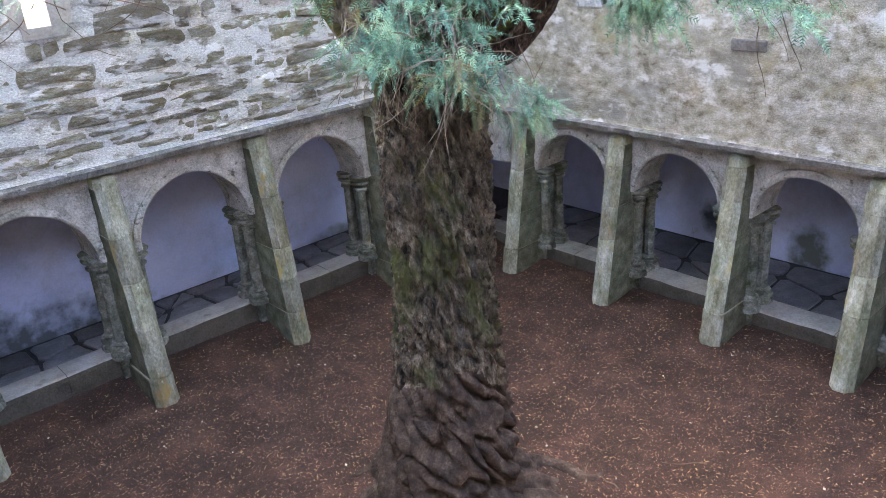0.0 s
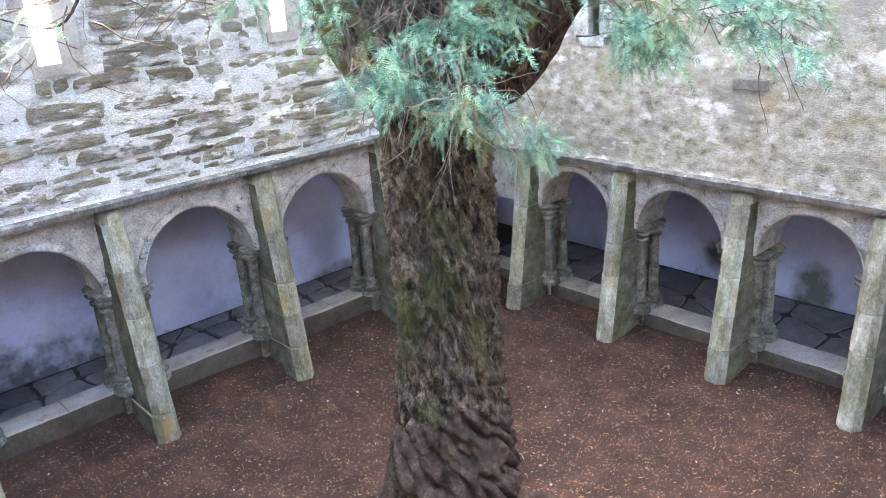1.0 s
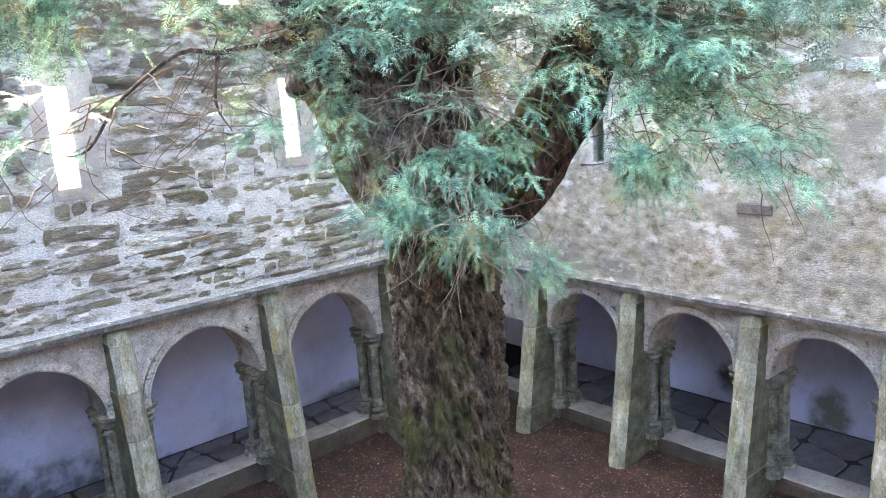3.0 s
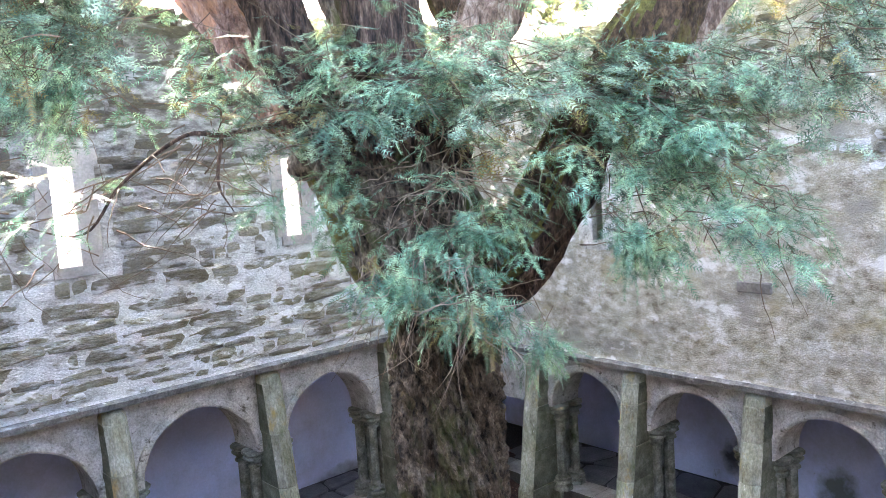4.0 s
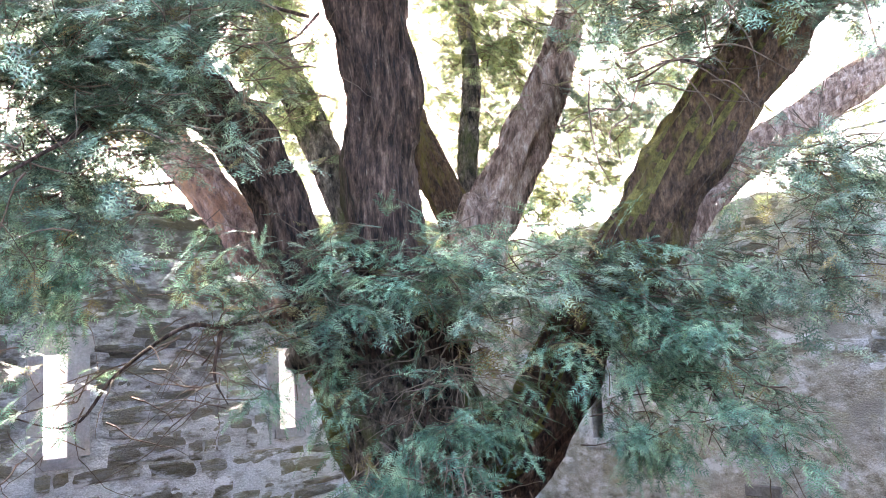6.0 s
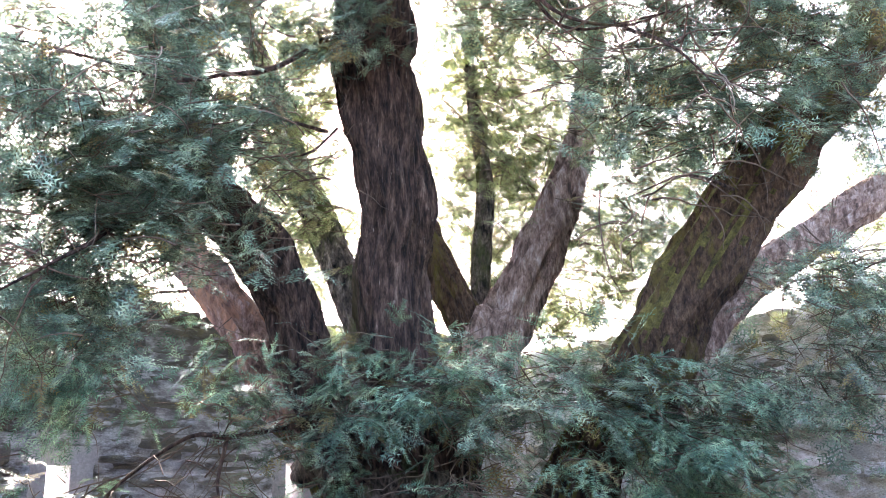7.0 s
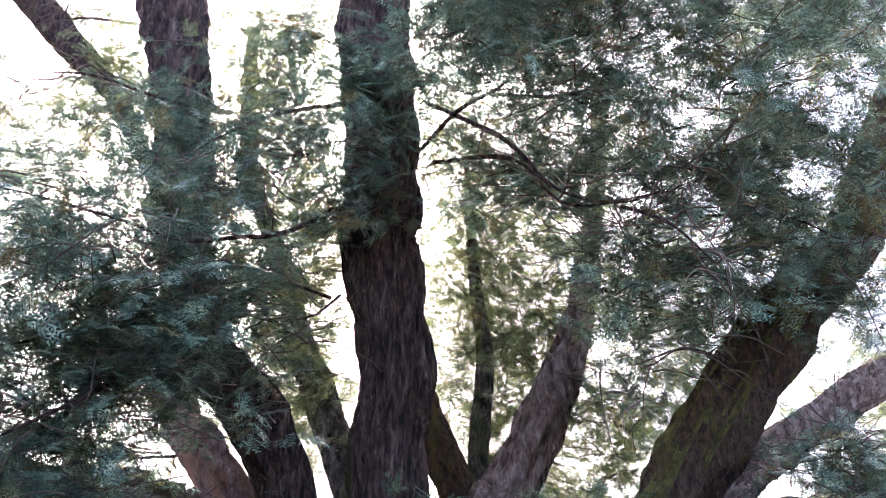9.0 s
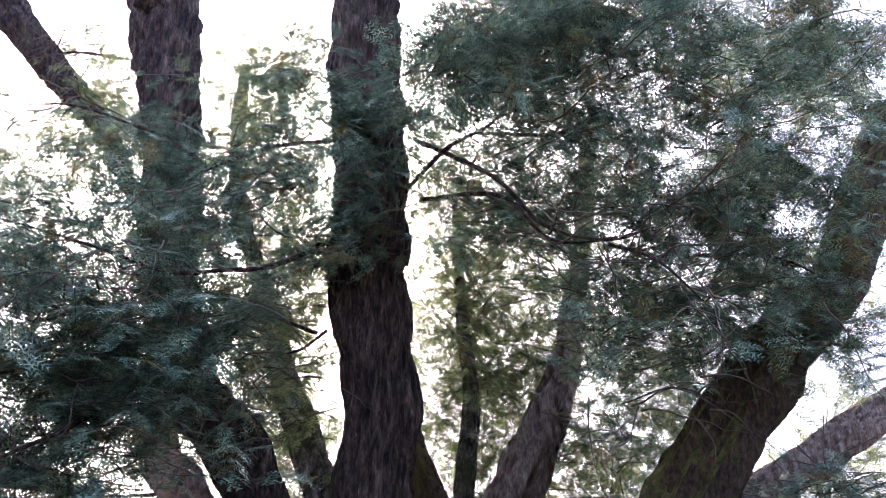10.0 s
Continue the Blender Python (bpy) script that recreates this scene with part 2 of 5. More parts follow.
# sun shining through the back needles is put into this yellow-green colour
M_NEEDLE_SUNLIT = material("sunlit_needles", [(0.36, (0.085, 0.122, 0.058)), (0.48, (0.235, 0.290, 0.132)), (0.64, (0.430, 0.440, 0.205))], 9, 30, 0.2, rough=0.45, bump=0, vary=0.35, island=True, translucent=0.55, spec=0.4)
M_NEEDLE_DRY = material("yellowed_needles", [(0.3, (0.20, 0.145, 0.055)), (0.7, (0.33, 0.28, 0.12))], 6, 30, 0.2, rough=0.5, bump=0, vary=0.35, island=True, translucent=0.30)
M_ROOF = material("pale_slate", [(0.3, (0.42, 0.42, 0.42)), (0.7, (0.62, 0.62, 0.62))], 2, 30, 0.2, bump=0.3, vary=0.12)
M_SLATE = material("grey_slate", [(0.3, (0.13, 0.12, 0.11)), (0.7, (0.25, 0.235, 0.225))], 9, 40, 0.4, bump=0.5)
M_DARK = material("unlit_interior", [(0.3, (0.03, 0.03, 0.03)), (0.7, (0.05, 0.05, 0.05))], 3, 20, 0.2, bump=0)
# kept dark so that the unseen walls bounce little light
M_UNSEEN_WALL = material("dark_unseen_wall", [(0.32, (0.09, 0.08, 0.06)), (0.5, (0.20, 0.185, 0.15)), (0.7, (0.34, 0.32, 0.28))], 4, 50, 0.5, bump=1.0, bump_scale=30, deep=0.04, stretch=(1, 1, 2))
# overhead shade of the walks is put into this dark ceiling colour
M_VAULT = material("shade_dark_plaster", [(0.3, (0.10, 0.10, 0.11)), (0.7, (0.21, 0.21, 0.23))], 2, 30, 0.3, bump=0.4)
# slate-grey stone, with the shadow on face and underside put into the colour
M_STRING = material("weathered_shaded_string_stone", [(0.32, (0.085, 0.083, 0.080)), (0.48, (0.185, 0.182, 0.178)), (0.6, (0.300, 0.297, 0.292)), (0.72, (0.520, 0.520, 0.515))], 5, 45, 0.5, bump=1.0, bump_scale=36, deep=0.03, spots=[((0.62, 0.62, 0.62), 7, 0.60, 0.67)])


def sky_glow():
    """The overcast sky beyond the upper windows."""
    m = bpy.data.materials.new("bright_sky")
    m.use_nodes = True
    nt = m.node_tree
    nt.nodes.clear()
    em = nt.nodes.new("ShaderNodeEmission")
    em.inputs["Color"].default_value, em.inputs["Strength"].default_value = (1, 1, 1, 1), 5.0
    nt.links.new(em.outputs[0], nt.nodes.new("ShaderNodeOutputMaterial").inputs["Surface"])
    return m


M_SKY = sky_glow()


# ---- builders ----
def link(name, me, mat, parent=None, label="", kind=""):
    ob = new(name, me)
    for m in mat if isinstance(mat, (list, tuple)) else [mat]:
        if m.name not in me.materials:
            me.materials.append(m)
    ob.parent = parent
    return tagged(ob, label=label, kind=kind)


def part(name, bm, mat, parent, label="", smooth=False):
    bmesh.ops.recalc_face_normals(bm, faces=bm.faces)
    me = bpy.data.meshes.new(name)
    bm.to_mesh(me)
    bm.free()
    if smooth:
        me.shade_smooth()
    return link(name, me, mat, parent, label)


def thing(name, loc, label, category, group=""):
    ob = new(name)
    ob.location = loc
    ob.empty_display_size = 0.2
    return tagged(ob, label=label, category=category, group=group)


def soup(name, verts, faces, smooth=False, mats=None):
    """A mesh from vertex and face arrays; the faces all have one number of corners."""
    verts, faces = np.asarray(verts, np.float32).reshape(-1, 3), np.asarray(faces, np.int32)
    n, k = faces.shape
    me = bpy.data.meshes.new(name)
    me.vertices.add(len(verts))
    me.vertices.foreach_set("co", verts.ravel())
    me.loops.add(n * k)
    me.loops.foreach_set("vertex_index", faces.ravel())
    me.polygons.add(n)
    me.polygons.foreach_set("loop_start", np.arange(n, dtype=np.int32) * k)
    if mats is not None:
        me.polygons.foreach_set("material_index", np.asarray(mats, np.int32))
    me.update(calc_edges=True)
    me.validate()
    if smooth:
        me.shade_smooth()
    return me


def box(bm, x0, x1, y0, y1, z0, z1, bevel=0.0, seg=1):
    geom = bmesh.ops.create_cube(bm, size=1.0, matrix=Matrix.LocRotScale(((x0 + x1) / 2, (y0 + y1) / 2, (z0 + z1) / 2), None, (x1 - x0, y1 - y0, z1 - z0)))
    if bevel:
        edges = list({e for v in geom["verts"] for e in v.link_edges})
        bmesh.ops.bevel(bm, geom=edges, offset=bevel, segments=seg, affect='EDGES', profile=0.5)
    return geom


def rough_up(bm, amount, scale=4.0):
    for v in bm.verts:
        v.co += noise.noise_vector(v.co * scale) * amount


# The two arcaded walls share one plan: s runs along the wall, n into it, z up.
def north(s, n, z):
    return (s, n, z)


def east(s, n, z):
    return (n, s, z)


def prism(bm, rings, put, closed=True):
    """Rings of (s, n, z) points, each joined to the next, with end caps."""
    rows = [[bm.verts.new(put(*p)) for p in ring] for ring in rings]
    k = len(rows[0])
    for a, b in zip(rows, rows[1:]):
        for i in range(k if closed else k - 1):
            bm.faces.new((a[i], a[(i + 1) % k], b[(i + 1) % k], b[i]))
    bm.faces.new(rows[0])
    bm.faces.new(rows[-1])


# ---- ground ----
def ground_height(x, y):
    mound = 0.17 * max(0.0, min(1.0, (y + 0.15) / 0.5)) + 0.05 * max(0.0, min(1.0, (x + 0.1) / 0.4))
    root = 0.10 * math.exp(-((x + 3.95) ** 2 + (y + 3.65) ** 2) / 0.9)
    return mound + root + 0.025 * noise.noise((x * 1.3, y * 1.3, 0)) + 0.008 * noise.noise((x * 7, y * 7, 3))


def build_ground():
    fine = list(np.arange(-8.9, 0.91, 0.07))
    lines = [-600, -120, -30, -12] + fine + [2.2, 4, 12, 30, 120, 600]
    verts = [(x, y, ground_height(x, y) if -8.95 < x < 0.95 and -8.95 < y < 0.95 else (0.0 if max(abs(x), abs(y)) < 20 else -0.3)) for y in lines for x in lines]
    w = len(lines)
    faces = [(j * w + i, j * w + i + 1, (j + 1) * w + i + 1, (j + 1) * w + i) for j in range(w - 1) for i in range(w - 1)]
    ob = link("ground", soup("ground", verts, faces, True), M_GROUND)
    tagged(ob, "reddish-brown earth covered with fallen yew needles", "ground", kind="structure")
    return ob


GROUND = build_ground()

# ---- walls ----
N_STRING, E_STRING = 2.54, 2.15
N_SPRING, E_SPRING = 1.60, 1.40
N_HALF, E_HALF = 0.655, 0.56
FACE, BACK = 0.20, 0.74
N_FLOOR, E_FLOOR = 0.365, 0.20
N_SILL, E_SILL = 0.43, 0.235
N_REAR, E_REAR = 1.60, 1.95
N_TOP, E_TOP = 6.42, 6.22
N_ARCHES = [-7.67, -5.93, -4.17, -2.47, -0.80]
E_ARCHES = [-7.68, -6.17, -4.65, -3.12, -1.58]
N_PIERS = [-6.80, -5.05, -3.32, -1.63]
E_PIERS = [-6.92, -5.41, -3.885, -2.35, -0.85]
N_HOLES = [(-5.44, -5.23, 4.00, 4.95), (-2.99, -2.79, 4.03, 4.92)]
E_SLIT = (-2.12, -1.95, 3.69, 4.50)
E_HOLES = [(-2.24, -1.77, 3.61, 4.60), (-4.06, -3.95, 3.63, 3.70)]


def upper_wall(name, put, z0, z1, s0, s1, n0, n1, holes, mat, relief, label):
    """A thick wall with openings right through it and an uneven face and top."""
    def lines(a, b, step, marks):
        ls = sorted(set([round(v, 4) for v in np.linspace(a, b, int((b - a) / step) + 1)] + [m for m in marks if a < m < b]))
        return ls
    S = lines(s0, s1, 0.07, [h[i] for h in holes for i in (0, 1)])
    Z = lines(z0, z1, 0.07, [h[i] for h in holes for i in (2, 3)])
    def solid(i, j):
        if not (0 <= i < len(S) - 1 and 0 <= j < len(Z) - 1):
            return False
        s, z = (S[i] + S[i + 1]) / 2, (Z[j] + Z[j + 1]) / 2
        return not any(h[0] < s < h[1] and h[2] < z < h[3] for h in holes)
    def vert(i, j, back):
        s, z = S[i], Z[j]
        if j == len(Z) - 1:
            z += 0.07 * noise.noise((s * 2.1, 0, 5)) + 0.05 * noise.noise((s * 6, 0, 9))
        edge = any(h[0] - 0.01 <= s <= h[1] + 0.01 and h[2] - 0.01 <= z <= h[3] + 0.01 for h in holes)
        d = 0 if back or edge or j == 0 else relief * (noise.noise((s * 2.2, z * 3.5, 0)) + 0.6 * noise.noise((s * 8, z * 11, 4)) + 0.35 * noise.noise((s * 19, z * 24, 7)))
        return put(s, n1 if back else n0 + d, z)
    w, rows = len(S), len(Z)
    verts = [vert(i, j, b) for b in (0, 1) for j in range(rows) for i in range(w)]
    off = w * rows
    at = lambda i, j, b: b * off + j * w + i
    faces = []
    for j in range(rows - 1):
        for i in range(w - 1):
            if not solid(i, j):
                continue
            faces.append((at(i, j, 0), at(i + 1, j, 0), at(i + 1, j + 1, 0), at(i, j + 1, 0)))
            faces.append((at(i, j, 1), at(i, j + 1, 1), at(i + 1, j + 1, 1), at(i + 1, j, 1)))
            for di, dj, a, b in ((-1, 0, (i, j), (i, j + 1)), (1, 0, (i + 1, j), (i + 1, j + 1)), (0, -1, (i, j), (i + 1, j)), (0, 1, (i, j + 1), (i + 1, j + 1))):
                if not solid(i + di, j + dj):
                    faces.append((at(*a, 0), at(*b, 0), at(*b, 1), at(*a, 1)))
    ob = link(name, soup(name, verts, faces), mat)
    return tagged(ob, label, "wall", kind="structure")


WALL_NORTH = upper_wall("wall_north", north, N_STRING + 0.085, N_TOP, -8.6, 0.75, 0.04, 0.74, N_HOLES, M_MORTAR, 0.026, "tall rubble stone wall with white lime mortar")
WALL_EAST = upper_wall("wall_east", east, E_STRING + 0.085, E_TOP, -8.8, 0.03, 0.04, 0.74, E_HOLES, M_RENDER, 0.014, "tall grey wall with flaking weathered render")


def arch_height(x, half, pointed):
    r = half * (1.06 if pointed else 1.0)
    return math.sqrt(max(0.0, r * r - (abs(x) + r - half) ** 2))


def arcade_wall(name, put, arches, half, pointed, spring, top, s0, s1, label):
    """The wall above the openings, its arches cut right through."""
    bm = bmesh.new()
    def slab(ring):
        prism(bm, [[(s, FACE, z) for s, z in ring], [(s, BACK, z) for s, z in ring]], put)
    edges = [s0] + [e for c in sorted(arches) for e in (c - half, c + half)] + [s1]
    for a, b in zip(edges[0::2], edges[1::2]):
        if b - a > 0.01:
            slab([(a, spring), (b, spring), (b, top), (a, top)])
    for c in arches:
        xs = [half * math.sin(math.pi / 2 * k / 12) for k in range(-12, 13)]
        for a, b in zip(xs, xs[1:]):
            slab([(c + a, spring + arch_height(a, half, pointed)), (c + b, spring + arch_height(b, half, pointed)), (c + b, top), (c + a, top)])
    bmesh.ops.remove_doubles(bm, verts=bm.verts, dist=0.0005)
    ob = part(name, bm, M_ARCADE, None)
    tagged(ob, label, "wall", kind="structure")
    for c in arches:
        bm = bmesh.new()
        ring = []
        for k in range(-14, 15):
            a = half * math.sin(math.pi / 2 * k / 14)
            z = arch_height(a, half, pointed)
            d = Vector((a, z * 0.95 + 0.02)).normalized()
            ring.append([(c + a, FACE - 0.012, spring + z), (c + a + d.x * 0.025, FACE - 0.03, spring + z + d.y * 0.025), (c + a + d.x * 0.085, FACE - 0.026, spring + z + d.y * 0.085), (c + a + d.x * 0.1, FACE + 0.02, spring + z + d.y * 0.1), (c + a, FACE + 0.02, spring + z)])
        prism(bm, ring, put)
        rough_up(bm, 0.006, 6)
        part("arch_ring", bm, M_ARCADE, ob, "pale dressed stone arch moulding")
    return ob


arcade_wall("arcade_north", north, N_ARCHES, N_HALF, True, N_SPRING, N_STRING - 0.003, -8.6, 0.75, "arcade wall of pointed limestone arches")
arcade_wall("arcade_east", east, E_ARCHES, E_HALF, False, E_SPRING, E_STRING - 0.003, -8.8, 0.197, "arcade wall of round limestone arches")


def string_course(name, put, z, s0, s1, label):
    top = tagged(new(name), label, "string course", kind="structure")
    s = s0
    rnd = random.Random(5)
    while s < s1 - 0.05:
        e = min(s1, s + rnd.uniform(1.1, 1.9))
        bm = bmesh.new()
        dz = rnd.uniform(-0.006, 0.006)
        rings = []
        for p in np.linspace(s + 0.004, e - 0.004, 9):
            w = 0.012 * noise.noise((p * 3, z, 2))
            rings.append([(p, 0.30, z + dz), (p, 0.04 + w, z + dz - 0.004), (p, -0.035 + w, z + dz + 0.018), (p, -0.05 + w, z + 0.078 + dz), (p, 0.045, z + 0.10), (p, 0.30, z + 0.10)])
        prism(bm, rings, put)
        part("string_stone", bm, M_STRING, top)
        s = e
    return top


string_course("string_course_north", north, N_STRING, -8.6, 0.18, "weathered projecting stone string course")
string_course("string_course_east", east, E_STRING, -8.8, -0.035, "weathered projecting stone string course")


def sill_wall(name, put, z, floor, s0, s1, front, label):
    top = tagged(new(name), label, "sill", kind="structure")
    rnd = random.Random(8)
    s = s0
    while s < s1 - 0.05:
        e = min(s1, s + rnd.uniform(0.9, 1.7))
        bm = bmesh.new()
        rings = []
        for p in np.linspace(s + 0.003, e - 0.003, 8):
            w = 0.012 * noise.noise((p * 3, z, 6))
            h = 0.008 * noise.noise((p * 4, z, 8))
            rings.append([(p, front + 0.015 + w, -0.12), (p, front + w, z - 0.06), (p, front + 0.008 + w, z - 0.015 + h), (p, front + 0.03 + w, z + h), (p, 0.70, z + h), (p, 0.72, z - 0.02), (p, 0.72, -0.12)])
        prism(bm, rings, put)
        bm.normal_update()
        # upright faces take the damp colour with painted shade
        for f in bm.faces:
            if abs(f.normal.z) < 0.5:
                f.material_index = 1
        part("sill_stone", bm, [M_SILL, M_SILL_SHADED_DAMP], top)
        s = e
    return top


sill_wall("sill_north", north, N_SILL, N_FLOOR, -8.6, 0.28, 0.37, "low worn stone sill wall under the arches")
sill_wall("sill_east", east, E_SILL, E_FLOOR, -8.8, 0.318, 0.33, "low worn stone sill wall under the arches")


# ---- covered walks ----
def plain_box(name, x0, x1, y0, y1, z0, z1, mat, label, category):
    bm = bmesh.new()
    box(bm, x0, x1, y0, y1, z0, z1)
    return tagged(part(name, bm, mat, None), label, category, kind="structure")


plain_box("wall_walk_north", -8.8, 2.6, N_REAR, N_REAR + 0.5, -0.2, 2.62, M_WHITE, "limewashed rear wall of the covered walk", "wall")
plain_box("wall_walk_east", E_REAR, E_REAR + 0.5, -9.0, N_REAR - 0.004, -0.2, 2.60, M_WHITE, "limewashed rear wall of the covered walk", "wall")
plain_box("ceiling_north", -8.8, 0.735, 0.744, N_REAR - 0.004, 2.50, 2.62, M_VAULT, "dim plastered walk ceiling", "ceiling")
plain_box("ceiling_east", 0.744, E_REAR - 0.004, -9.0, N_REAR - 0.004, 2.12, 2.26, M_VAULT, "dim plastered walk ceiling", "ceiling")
FLOOR_N = plain_box("floor_north", -8.8, 0.715, 0.724, N_REAR - 0.004, -0.1, N_FLOOR - 0.022, M_JOINT, "dark damp bedding of the walk floor", "floor")
FLOOR_E = plain_box("floor_east", 0.724, E_REAR - 0.004, -9.0, N_REAR - 0.004, -0.1, E_FLOOR - 0.022, M_JOINT, "dark damp bedding of the walk floor", "floor")
# unseen walls behind the camera, added to close the court and limit its light
plain_box("wall_south", -8.5, 1.3, -8.65, -8.17, -0.2, 6.4, M_UNSEEN_WALL, "plain dark stone wall out of view", "wall")
plain_box("wall_west", -8.45, -7.97, -8.17, 2.1, -0.2, 6.4, M_UNSEEN_WALL, "plain dark stone wall out of view", "wall")


def flagstones(parent, put, s0, s1, n0, n1, rows, step, z, seed):
    rnd = random.Random(seed)
    cols = int((s1 - s0) / step)
    grid = {}
    for i in range(cols + 1):
        for j in range(rows + 1):
            js = rnd.uniform(-0.32, 0.32) * step if 0 < i < cols else 0
            jn = rnd.uniform(-0.30, 0.30) * (n1 - n0) / rows if 0 < j < rows else 0
            grid[i, j] = Vector((s0 + (s1 - s0) * i / cols + js, n0 + (n1 - n0) * j / rows + jn))
    for i in range(cols):
        for j in range(rows):
            quad = [grid[i, j], grid[i + 1, j], grid[i + 1, j + 1], grid[i, j + 1]]
            if rnd.random() < 0.3:
                cuts = [[quad[0], quad[1], quad[2]], [quad[0], quad[2], quad[3]]]
            else:
                cuts = [quad]
            for ring in cuts:
                c = sum(ring, Vector((0, 0))) / len(ring)
                pts = []
                for a, b in zip(ring, ring[1:] + ring[:1]):
                    pts += [a.lerp(b, 0.12), a.lerp(b, 0.5) + Vector((rnd.uniform(-0.012, 0.012), rnd.uniform(-0.012, 0.012))), a.lerp(b, 0.88)]
                pts = [p + (c - p).normalized() * rnd.uniform(0.018, 0.036) for p in pts]
                dz = rnd.uniform(-0.006, 0.006)
                bm = bmesh.new()
                prism(bm, [[(p.x, p.y, z - 0.03) for p in pts], [(p.x, p.y, z - 0.004 + dz) for p in pts], [(*(p + (c - p).normalized() * 0.008), z + 0.003 + dz) for p in pts]], put)
                part("flagstone", bm, M_FLAG, parent)


flagstones(FLOOR_N, north, -8.0, 0.6, 0.745, N_REAR - 0.06, 2, 0.48, N_FLOOR, 3)
flagstones(FLOOR_E, east, -8.0, 0.6, 0.745, E_REAR - 0.06, 2, 0.62, E_FLOOR, 4)


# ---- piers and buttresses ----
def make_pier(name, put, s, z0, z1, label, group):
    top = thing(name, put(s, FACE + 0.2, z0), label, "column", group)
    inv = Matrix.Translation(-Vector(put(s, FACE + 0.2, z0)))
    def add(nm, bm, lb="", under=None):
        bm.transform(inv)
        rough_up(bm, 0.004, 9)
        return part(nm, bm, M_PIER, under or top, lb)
    def octo(c, n, r, z):
        return [(c + r * math.cos(math.pi / 8 + k * math.pi / 4), n + r * math.sin(math.pi / 8 + k * math.pi / 4), z) for k in range(8)]
    for c in (s - 0.185, s + 0.185):
        for n in (FACE + 0.12, FACE + 0.40):
            bm = bmesh.new()
            prism(bm, [octo(c, n, 0.066, z0 + 0.19), octo(c, n, 0.062, z1 - 0.2)], put)
            shaft = add("shaft", bm)
            bm = bmesh.new()
            prism(bm, [octo(c, n, r, z0 + h) for r, h in ((0.138, -0.002), (0.138, 0.055), (0.118, 0.065), (0.092, 0.08), (0.132, 0.1), (0.128, 0.135), (0.086, 0.15), (0.112, 0.172), (0.085, 0.19), (0.068, 0.195))], put)
            add("base", bm, "moulded column base", shaft)
            bm = bmesh.new()
            prism(bm, [octo(c, n, r, z1 - h) for r, h in ((0.064, 0.205), (0.096, 0.19), (0.096, 0.165), (0.070, 0.15), (0.090, 0.12), (0.128, 0.095), (0.128, 0.07), (0.092, 0.058), (0.136, 0.035), (0.142, -0.002))], put)
            add("capital", bm, "moulded column capital", shaft)
    bm = bmesh.new()
    prism(bm, [[(s - 0.10, FACE + 0.05, z), (s + 0.10, FACE + 0.05, z), (s + 0.10, FACE + 0.47, z), (s - 0.10, FACE + 0.47, z)] for z in (z0, z1)], put)
    add("web", bm)
    return top


for s in N_PIERS:
    make_pier("pier", north, s, N_SILL, N_SPRING, "grey moulded double-shaft stone pier on the sill", "cloister piers")
for s in E_PIERS:
    make_pier("pier", east, s, E_SILL, E_SPRING, "grey-green moulded double-shaft stone pier on the sill", "cloister piers")


